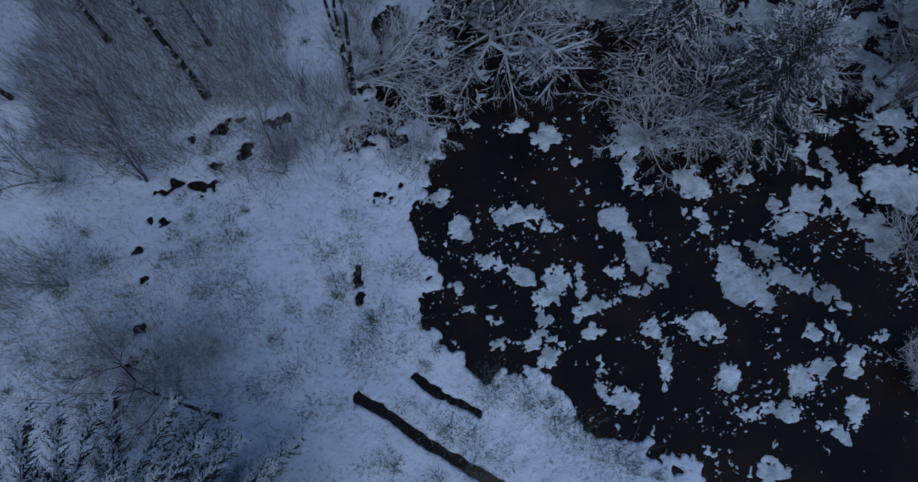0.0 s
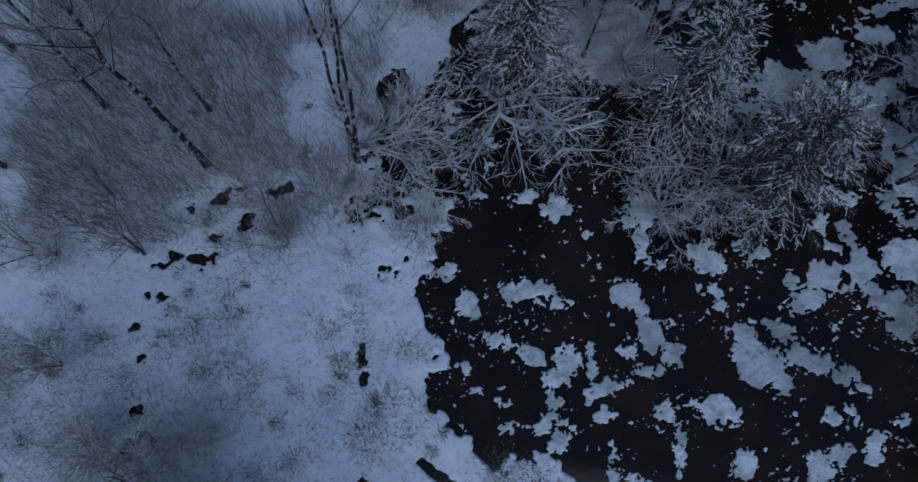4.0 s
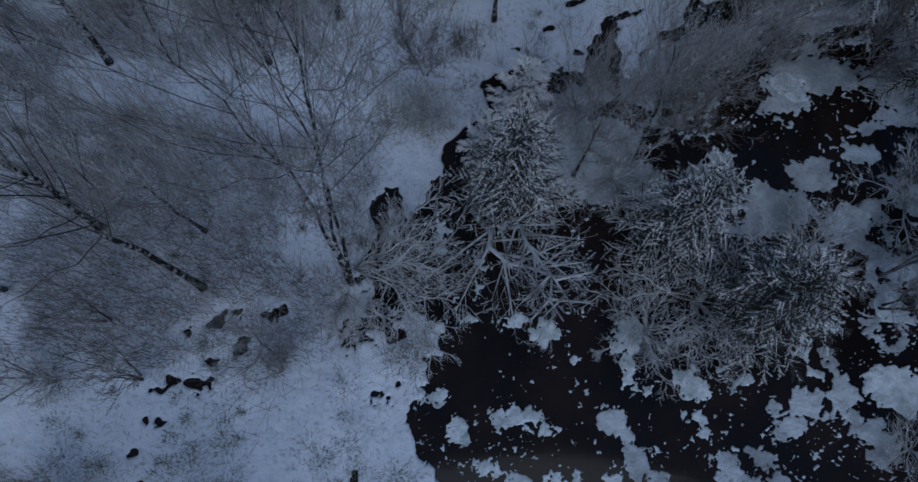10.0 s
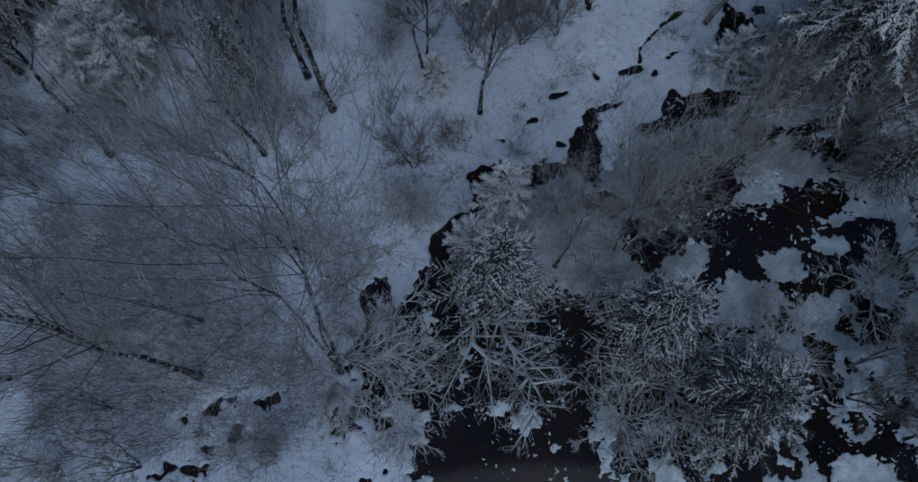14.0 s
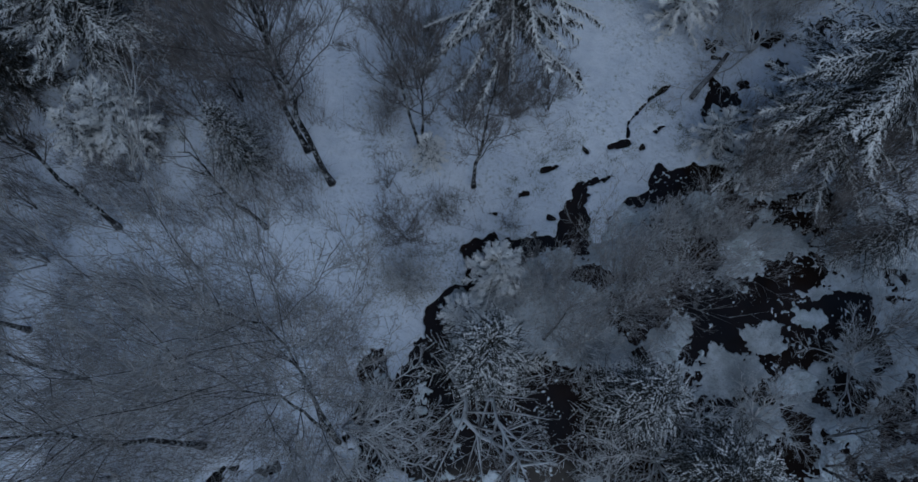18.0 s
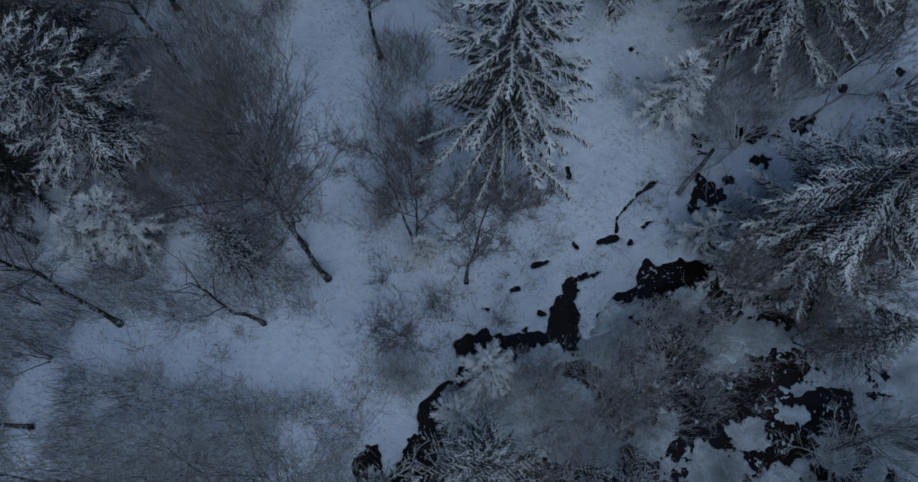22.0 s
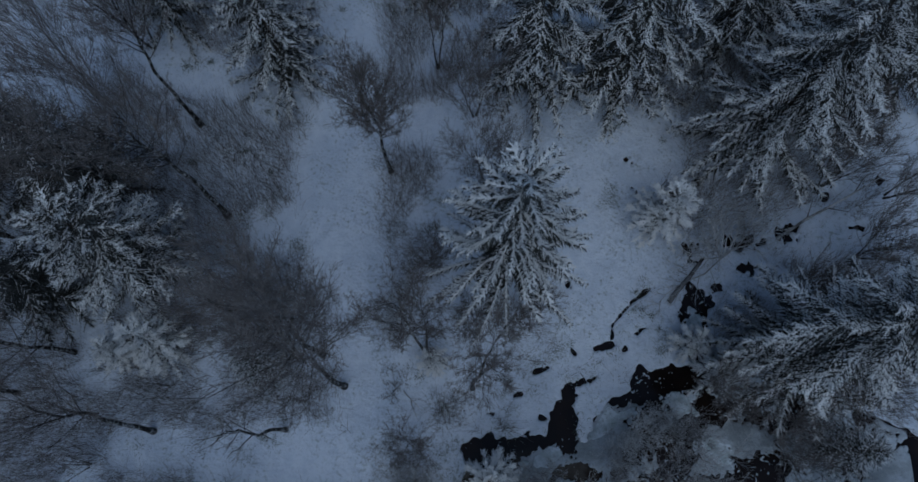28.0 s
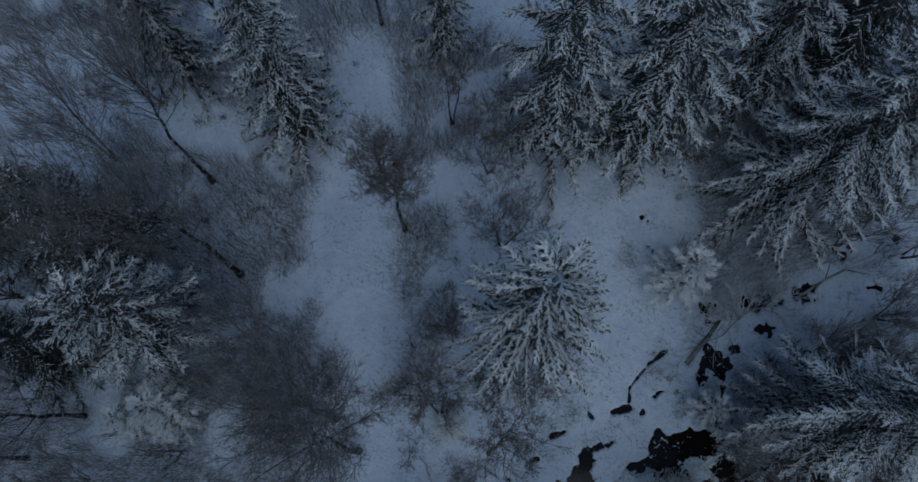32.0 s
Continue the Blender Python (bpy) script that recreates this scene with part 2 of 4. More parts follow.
def ripples(x, y, scale, octaves=4, gain=0.55, shift=0.0):
    """Fractal noise from -1 to 1."""
    total, weight, size = 0.0, 0.0, 1.0
    for o in range(octaves):
        u, v = x / scale * 2**o + 37.7 * o + shift, y / scale * 2**o + 91.3 * o - shift
        i, j = np.floor(u).astype(int), np.floor(v).astype(int)
        a, b = u - i, v - j
        a, b = a * a * (3 - 2 * a), b * b * (3 - 2 * b)
        g = lambda p, q: LATTICE[p % 256, q % 256]
        total = total + size * ((g(i, j) * (1 - a) + g(i + 1, j) * a) * (1 - b) + (g(i, j + 1) * (1 - a) + g(i + 1, j + 1) * a) * b)
        weight += size
        size *= gain
    return 2 * total / weight - 1


def rise(x, lo, hi):
    t = np.clip((x - lo) / (hi - lo), 0, 1)
    return t * t * (3 - 2 * t)


def outside(x, y, loop):
    """Signed distance to a closed outline, above zero outside it."""
    px = np.array(loop, float)
    qx = np.roll(px, -1, axis=0)
    best, odd = np.full(x.shape, 1e9), np.zeros(x.shape, bool)
    for (ax, ay), (bx, by) in zip(px, qx):
        ex, ey = bx - ax, by - ay
        t = np.clip(((x - ax) * ex + (y - ay) * ey) / (ex * ex + ey * ey + 1e-9), 0, 1)
        best = np.minimum(best, (x - ax - t * ex) ** 2 + (y - ay - t * ey) ** 2)
        if ay != by:
            odd ^= ((ay > y) != (by > y)) & (x < ex * (y - ay) / (by - ay) + ax)
    return np.where(odd, -1, 1) * np.sqrt(best)


def strip(x, y, path, width):
    """Distance to an open line, less its half width."""
    best = np.full(x.shape, 1e9)
    for (ax, ay), (bx, by) in zip(path, path[1:]):
        ex, ey = bx - ax, by - ay
        t = np.clip(((x - ax) * ex + (y - ay) * ey) / (ex * ex + ey * ey + 1e-9), 0, 1)
        best = np.minimum(best, (x - ax - t * ex) ** 2 + (y - ay - t * ey) ** 2)
    return np.sqrt(best) - width


def sheet(gx, gy, field, height, floor):
    """A thick sheet where field is above zero: top, and sides down to floor. Returns verts, tris and the cell of each tri."""
    ny, nx = field.shape
    yy, xx = np.meshgrid(gy, gx, indexing="ij")
    verts = [np.stack([xx, yy, height], -1).reshape(-1, 3)]
    full = field > 0
    corners = full[:-1, :-1] * 1 + full[:-1, 1:] * 2 + full[1:, 1:] * 4 + full[1:, :-1] * 8
    j, i = np.nonzero(corners == 15)
    a = j * nx + i
    tris = [np.stack([a, a + 1, a + nx + 1], 1), np.stack([a, a + nx + 1, a + nx], 1)]
    cells = [j * nx + i, j * nx + i]
    extra, edge_at, more, more_cells, base = [], {}, [], [], nx * ny

    def crossing(p, q):
        key = (p, q) if p < q else (q, p)
        if key not in edge_at:
            (jp, ip), (jq, iq) = divmod(p, nx), divmod(q, nx)
            fp, fq = field[jp, ip], field[jq, iq]
            t = fp / (fp - fq)
            inside = height[jp, ip] if fp > 0 else height[jq, iq]
            x, y = gx[ip] + t * (gx[iq] - gx[ip]), gy[jp] + t * (gy[jq] - gy[jp])
            edge_at[key] = base + len(extra)
            extra.append((x, y, floor + 0.55 * (inside - floor)))
            extra.append((x, y, floor))
        return edge_at[key]

    for j, i in zip(*np.nonzero((corners > 0) & (corners < 15))):
        ring = [j * nx + i, j * nx + i + 1, (j + 1) * nx + i + 1, (j + 1) * nx + i]
        on = [full[j, i], full[j, i + 1], full[j + 1, i + 1], full[j + 1, i]]
        poly, cut = [], []
        for k in range(4):
            if on[k]:
                poly.append(ring[k])
            if on[k] != on[(k + 1) % 4]:
                c = crossing(ring[k], ring[(k + 1) % 4])
                poly.append(c)
                cut.append((c, on[k]))
        for k in range(1, len(poly) - 1):
            more.append((poly[0], poly[k], poly[k + 1]))
            more_cells.append(j * nx + i)
        leaving = [c for c, out in cut if out]
        entering = [c for c, out in cut if not out]
        for p, q in zip(leaving, entering):
            more += [(p, p + 1, q + 1), (p, q + 1, q)]
            more_cells += [j * nx + i] * 2
    if more:
        verts.append(np.array(extra))
        tris.append(np.array(more))
        cells.append(np.array(more_cells))
    return np.concatenate(verts), np.concatenate(tris), np.concatenate(cells)


def compact(verts, tris):
    used, back = np.unique(tris, return_inverse=True)
    return verts[used], back.reshape(-1, 3)


def pieces_of(count, tris):
    """For each triangle the number of the connected piece that it belongs to."""
    over = np.arange(count)
    while True:
        low_of = over.copy()
        least = over[tris].min(1)
        for c in range(3):
            np.minimum.at(low_of, tris[:, c], least)
        low_of = low_of[low_of]
        if (low_of == over).all():
            break
        over = low_of
    return np.unique(over[tris[:, 0]], return_inverse=True)[1]


# ---- the river's outline ----
RIVER = [
    (8.5, -14), (8.5, -1.5), (8.3, -0.9), (7.0, -1.0), (6.2, 0.0), (4.1, 0.5), (4.0, 1.4), (3.1, 2.0), (2.2, 2.4), (0.7, 2.3), (0.1, 2.9), (-0.3, 3.7),
    (-1.1, 4.1), (-1.4, 4.8), (-0.8, 5.3), (-1.4, 6.8), (-1.8, 7.7), (-2.1, 8.6), (-1.4, 9.6), (-0.2, 10.6), (-1.4, 11.9), (-3.3, 11.0), (-4.4, 10.8),
    (-4.2, 11.9), (-3.6, 12.3), (-3.3, 14.1), (-3.4, 16.5), (-2.5, 17.2), (-2.1, 16.3), (-1.5, 16.6), (-1.2, 17.5), (-0.7, 17.9), (-0.3, 19.3), (0.3, 19.8), (1.0, 20.3),
]
RIVER_NORTH = [
    (1.2, 20.9), (1.2, 22.0), (1.7, 22.3), (2.5, 22.8), (2.7, 22.3), (4.5, 22.6), (5.3, 22.6), (5.7, 23.3), (6.0, 24.1), (6.5, 25.1), (7.5, 25.5), (8.4, 25.7),
    (7.9, 25.1), (7.1, 24.9), (7.0, 24.1), (7.0, 22.6), (7.4, 22.2), (8.6, 24.0), (9.6, 24.7), (10.4, 26.2), (11.5, 25.8), (13.2, 26.1), (13.0, 27.6), (12.9, 29.3),
    (13.4, 30.6), (14.0, 30.2), (14.1, 29.0), (14.0, 28.0), (13.9, 26.4),
]
RIVER_EAST = [(15.0, 25.2), (17.0, 25.4), (20.3, 25.0), (23.0, 23.0), (26.0, 22.0), (28.0, 12.0), (27.0, -14.0)]
RIVER_LOOP = RIVER + RIVER_NORTH + RIVER_EAST
RUTS = ([(-3.6, 1.4), (-2.8, 1.0), (-1.3, -0.05), (0.3, -1.0), (1.3, -1.55), (2.2, -2.0)], [(-1.55, 2.1), (-1.1, 1.7), (0.05, 1.2), (0.65, 0.85)])
CRACK = [(8.1, 27.0), (9.0, 27.25), (9.15, 28.3), (10.2, 29.5), (11.6, 30.45)]
SLOTS = ([(-3.8, 6.2), (-3.72, 5.6)], [(6.8, 30.9), (6.9, 30.3)], [(5.0, 25.8), (5.6, 26.0)], [(6.9, 27.0), (7.1, 26.75)], [(10.4, 27.8), (10.9, 28.05)],
         [(10.3, 37.7), (10.7, 37.45)], [(10.6, 36.1), (10.9, 35.7)], [(13.1, 40.2), (13.2, 39.7)], [(1.25, 23.8), (1.35, 23.6)], [(-3.7, 5.1), (-3.68, 4.85)], [(2.4, 23.7), (2.7, 23.6)], [(5.1, 23.5), (5.4, 23.4)], [(3.9, 24.5), (4.2, 24.7)], [(9.6, 26.9), (9.8, 27.1)])
TRACKS = ([(-5.6, 10.0), (-5.3, 7.5), (-5.2, 5.7), (-4.6, 3.7), (-3.6, 1.4)], [(-4.0, 9.0), (-3.6, 6.5), (-3.2, 4.4), (-2.4, 3.0), (-1.5, 2.1)])
BOGS = [(-9.9, 9.4, 0.62, 0.42), (-10.7, 9.55, 0.5, 0.22), (-9.5, 10.3, 0.42, 0.24), (-8.2, 10.8, 0.55, 0.42), (-9.3, 11.8, 0.36, 0.34), (-8.6, 12.1, 0.42, 0.28), (-7.0, 12.1, 0.6, 0.36),
        (-11.4, 9.2, 0.4, 0.2), (-11.2, 8.0, 0.6, 0.22), (-11.7, 5.8, 0.22, 0.3), (-11.1, 2.9, 0.4, 0.3), (-11.7, 2.7, 0.32, 0.3), (-11.7, 3.9, 0.36, 0.34), (-10.4, 11.4, 0.3, 0.22),
        (-12.0, 6.9, 0.3, 0.2), (-10.9, 7.3, 0.24, 0.2), (-2.85, 8.95, 0.52, 0.42), (-2.2, 9.4, 0.15, 0.2), (-4.2, 10.9, 0.45, 0.5),
        (16.3, 32.8, 1.5, 0.55), (18.9, 33.5, 1.0, 0.6), (13.6, 32.3, 0.55, 0.65), (16.7, 31.4, 0.6, 0.4), (13.9, 29.5, 0.8, 0.6), (14.8, 30.3, 0.4, 0.3), (21.4, 35.5, 0.4, 0.3), (24.6, 36.4, 0.5, 0.35), (22.9, 33.7, 0.5, 0.2)]


def land_field(x, y):
    """Above zero on land: distance to open water, made ragged."""
    d = outside(x, y, RIVER_LOOP)
    ragged = 0.75 * ripples(x, y, 1.0, 3, 0.65) + 0.45 * ripples(x, y, 0.3, 3, 0.7)
    d = d + ragged * rise(-np.abs(d), -3.0, -0.8) * (1 - 0.45 * rise(y, 14.0, 18.0)) - 0.04
    d = np.minimum(d, strip(x, y, RUTS[0], 0.19 + 0.12 * ripples(x, y, 0.4, 4, 0.7)))
    d = np.minimum(d, strip(x, y, RUTS[1], 0.15 + 0.16 * ripples(x, y, 0.4, 4, 0.7)))
    d = np.minimum(d, strip(x, y, CRACK, 0.09 + 0.15 * ripples(x, y, 0.55, 4, 0.7, 2.0)))
    d = np.minimum(d, strip(x, y, [(8.25, 27.05), (9.0, 27.2)], 0.15 + 0.3 * ripples(x, y, 0.4, 4, 0.7, 6.0)))
    for path in SLOTS:
        d = np.minimum(d, strip(x, y, path, 0.10 + 0.28 * ripples(x, y, 0.35, 4, 0.7, 4.0)))
    for bx, by, rx, ry in BOGS:
        hole = 1.1 * np.hypot((x - bx) / rx, (y - by) / ry) - 0.75 + 1.5 * ripples(x, y, 0.26, 3, 0.8)
        d = np.minimum(d, hole * min(rx, ry))
    return d


def ground_height(x, y, d=None):
    if d is None:
        d = outside(x, y, RIVER_LOOP)
    bank = 0.06 + 0.16 * rise(d, 0.0, 2.5) + 0.25 * rise(d, 3.0, 14.0)
    for path in TRACKS:
        bank = bank - 0.07 * rise(-strip(x, y, path, 0.22), -0.12, 0.1)
    far = rise(np.hypot(x, y - 20), 60, 400)
    return bank + 0.09 * ripples(x, y, 3.5, 3) * rise(d, 0.3, 2.5) + 0.025 * ripples(x, y, 0.5, 2) * rise(d, 0.0, 0.5) + 4.0 * far * (1 + ripples(x, y, 120, 2))


def steps(*runs):
    out = []
    for a, b, s in runs:
        out += list(np.arange(a, b - 1e-6, s))
    return np.array(out + [runs[-1][1]])


gx = steps((-700, -100, 120), (-100, -40, 12), (-40, -30, 1), (-30, -12.6, 0.26), (-12.6, -5.2, 0.12), (-5.2, 9.6, 0.10), (9.6, 20, 0.14), (20, 31, 0.25), (31, 40, 1), (40, 100, 12), (100, 700, 120))
gy = steps((-700, -100, 120), (-100, -20, 10), (-20, -4, 0.8), (-4, 13, 0.10), (13, 32, 0.13), (32, 54, 0.25), (54, 64, 1), (64, 100, 6), (100, 700, 120))
mx, my = np.meshgrid(gx, gy)
field = land_field(mx, my)
v, f, _ = sheet(gx, gy, field, ground_height(mx, my, field), -0.12)
v, f = compact(v, f)
tagged(new("ground", mesh_of("ground", v, f, SNOW, True)), "white snow lying over frozen bog and river banks", "snowy ground", kind="structure")

v = np.array([(-60, -30, -0.02), (60, -30, -0.02), (60, 60, -0.02), (-60, 60, -0.02)])
tagged(new("water", mesh_of("water", v, [(0, 1, 2), (0, 2, 3)], WATER)), "still black river water between snowy ice", "water", kind="structure")

# ---- ice on the river ----
FLOES_A = [
    (2.27, 8.23, 1.00, 0.47, 10), (3.36, 7.76, 0.33, 0.28, 0), (2.25, 11.81, 0.69, 0.27, 0), (3.43, 11.35, 0.46, 0.49, 0),
    (0.57, 11.84, 0.21, 0.20, 0), (4.43, 10.27, 0.18, 0.19, 0), (3.04, 9.53, 0.11, 0.12, 0), (6.81, 11.21, 0.87, 0.67, 0),
    (6.57, 9.99, 0.29, 0.72, 0), (6.79, 9.22, 0.40, 0.29, -20), (9.05, 9.44, 0.72, 0.53, -20), (11.09, 9.53, 0.45, 0.29, 0),
    (10.36, 10.08, 0.18, 0.17, 0), (5.98, 8.14, 0.40, 0.56, 0), (6.50, 7.39, 0.20, 0.41, 10), (6.76, 6.59, 0.44, 0.63, 0),
    (5.91, 6.04, 0.33, 0.33, 0), (6.52, 5.37, 0.48, 0.31, 0), (7.42, 5.80, 0.43, 0.33, 30), (1.19, 6.33, 0.44, 0.31, -20),
]
FLOES_B = [
    (2.26, 5.72, 0.59, 0.35, -40), (3.50, 5.61, 0.61, 0.44, 45), (3.15, 4.99, 0.56, 0.35, 0), (4.47, 5.55, 0.17, 0.53, 0),
    (0.04, 7.66, 0.55, 0.46, 0), (-0.85, 8.84, 0.56, 0.26, 20), (-0.09, 5.18, 0.43, 0.31, 30), (0.45, 4.59, 0.32, 0.19, 30),
    (1.30, 4.15, 0.21, 0.13, 0), (3.16, 4.18, 0.36, 0.47, 0), (2.71, 3.44, 0.85, 0.34, 15), (3.07, 2.80, 0.32, 0.42, 0),
    (1.39, 3.23, 0.38, 0.23, 20), (3.51, 3.22, 0.19, 0.38, 0), (5.18, 4.72, 0.69, 0.26, 20), (4.63, 4.39, 0.32, 0.24, 0),
    (4.91, 3.75, 0.23, 0.17, 0), (7.16, 3.84, 0.43, 0.28, 0), (7.52, 3.03, 0.23, 0.34, 0), (7.38, 2.15, 0.19, 0.37, 0),
]
FLOES_C = [
    (5.10, 2.52, 0.19, 0.37, 0), (8.87, 3.94, 0.77, 0.56, -30), (5.71, 1.24, 0.71, 0.40, -40), (5.11, 1.59, 0.52, 0.18, -55),
    (10.49, 5.45, 1.04, 0.73, -10), (10.21, 6.46, 0.44, 0.59, 30), (11.97, 5.67, 1.04, 0.40, -10), (11.43, 6.68, 0.70, 0.41, -30),
    (11.37, 4.86, 0.52, 0.44, 0), (12.56, 7.82, 0.93, 0.44, 25), (13.34, 8.63, 0.62, 0.61, 0), (12.12, 8.71, 0.27, 0.28, 0),
    (9.04, 8.03, 0.40, 0.33, -30), (9.32, 7.49, 0.20, 0.28, 0), (14.53, 9.94, 0.38, 0.92, 10), (14.71, 8.86, 0.58, 0.71, 0),
    (13.89, 9.70, 0.45, 0.24, -40), (15.22, 7.80, 0.40, 0.98, 25), (15.89, 7.11, 0.62, 0.88, 0), (16.69, 9.32, 1.12, 0.82, 0),
]
FLOES_D = [
    (16.99, 12.52, 0.60, 1.12, 15), (13.46, 5.00, 0.65, 0.40, 0), (14.08, 4.56, 0.43, 0.24, 10), (12.77, 3.59, 0.32, 0.30, 0),
    (9.54, 2.14, 0.46, 0.46, 0), (10.34, 0.91, 0.66, 0.24, 10), (12.26, 1.82, 0.54, 0.50, 0), (12.95, 2.29, 0.42, 0.19, 20),
    (11.78, 0.80, 0.52, 0.26, 0), (13.42, -0.01, 0.45, 0.22, -40), (13.01, 0.33, 0.41, 0.24, 0), (14.06, 0.89, 0.41, 0.61, 0),
    (14.21, 2.53, 0.40, 0.55, 0), (13.64, 3.70, 0.19, 0.39, 20), (15.39, 3.37, 0.25, 0.19, 0), (8.69, -0.55, 0.16, 0.16, 0),
    (10.62, -1.17, 0.73, 0.33, 15), (14.22, 11.78, 0.97, 0.38, 0), (13.43, 11.04, 0.37, 0.49, 0), (8.40, 11.07, 0.30, 0.25, 20),
]

ICE_SHEETS = [
    (14.1, 21.7, 1.1, 0.8, -20), (18.1, 20.4, 0.8, 0.35, 10), (16.8, 18.9, 0.8, 0.45, 0), (14.5, 17.8, 1.1, 0.8, 0), (15.8, 15.8, 1.2, 0.8, 0), (17.8, 13.7, 0.8, 0.5, 0), (17.0, 12.3, 0.6, 0.8, 20),
    (19.2, 11.0, 0.8, 0.7, 0), (17.5, 9.0, 0.9, 0.9, 0), (21.6, 19.0, 0.6, 0.9, 0), (18.6, 16.8, 0.9, 0.7, 0), (20.3, 18.0, 0.7, 0.6, 0), (12.7, 15.9, 1.1, 0.75, 0), (16.6, 22.2, 1.0, 0.3, 0),
]
ICE_PLATE = [
    (0.3, 16.6), (0.9, 18.4), (0.6, 19.5), (1.3, 19.9), (1.9, 20.1), (3.1, 20.7), (4.2, 21.2), (5.1, 21.8), (5.9, 22.1), (6.2, 21.6), (6.9, 21.5), (7.2, 22.2), (7.1, 22.9), (8.6, 24.3),
    (10.0, 24.0), (11.4, 24.7), (13.2, 24.7), (15.0, 25.4), (19.0, 26.0), (26.0, 22.0), (27.0, 10.5), (16.5, 10.8), (14.6, 12.4), (11.0, 15.4), (8.5, 16.2), (6.0, 16.6), (3.5, 17.2),
]
PONDS = [
    [(5.5, 20.2), (5.8, 20.8), (6.9, 21.1), (7.5, 21.3), (7.8, 20.8), (7.5, 20.0), (6.9, 20.3), (6.3, 20.6)],
    [(7.4, 19.1), (8.4, 19.8), (9.6, 19.6), (10.5, 19.4), (10.2, 18.2), (8.8, 17.6), (7.7, 18.4)],
    [(10.7, 21.2), (11.6, 22.9), (11.9, 21.6), (12.8, 21.2), (12.9, 22.0), (13.2, 22.9), (15.7, 23.4), (17.7, 22.6), (19.0, 23.6), (18.0, 25.3), (15.4, 23.9), (13.5, 25.3), (13.2, 23.7), (10.0, 22.0)],
    [(13.2, 20.6), (14.7, 20.2), (15.2, 21.6), (17.6, 21.6), (17.7, 20.6), (17.1, 20.1), (15.0, 19.7), (14.5, 19.4), (14.3, 20.2)],
    [(12.1, 17.9), (12.7, 18.8), (13.6, 18.8), (14.2, 18.4), (13.9, 17.5), (12.9, 17.3)],
    [(14.8, 18.4), (16.4, 19.8), (19.5, 19.9), (20.0, 17.0), (18.5, 14.5), (17.6, 14.8), (17.2, 17.0), (15.6, 17.0)],
    [(15.2, 14.9), (16.4, 14.4), (16.4, 12.0), (14.8, 12.0), (14.7, 12.9), (15.2, 13.6)],
    [(16.7, 14.3), (17.6, 13.5), (18.2, 12.0), (17.4, 12.0), (17.0, 13.1)],
    [(19.3, 15.0), (21.0, 16.3), (20.8, 13.3), (19.3, 13.3)],
]
PANS = [
    (0.9, 13.1, 0.22, 0.18, 0), (-0.5, 14.7, 0.42, 0.2, 10), (-0.5, 15.5, 0.36, 0.22, 0), (-2.7, 15.4, 0.32, 0.24, 30), (-2.3, 16.2, 0.24, 0.18, 0), (0.8, 14.4, 0.32, 0.26, 0), (1.1, 13.9, 0.22, 0.2, 0),
    (-1.2, 11.3, 0.7, 0.5, 0), (13.5, 28.4, 0.5, 0.7, 0),
    (19.7, 23.4, 0.8, 0.4, 0), (22.5, 21.6, 0.9, 0.6, 0), (17.4, 24.0, 0.4, 0.25, 20), (15.2, 23.6, 0.6, 0.4, 0), (14.0, 22.2, 0.8, 0.5, 0),
]


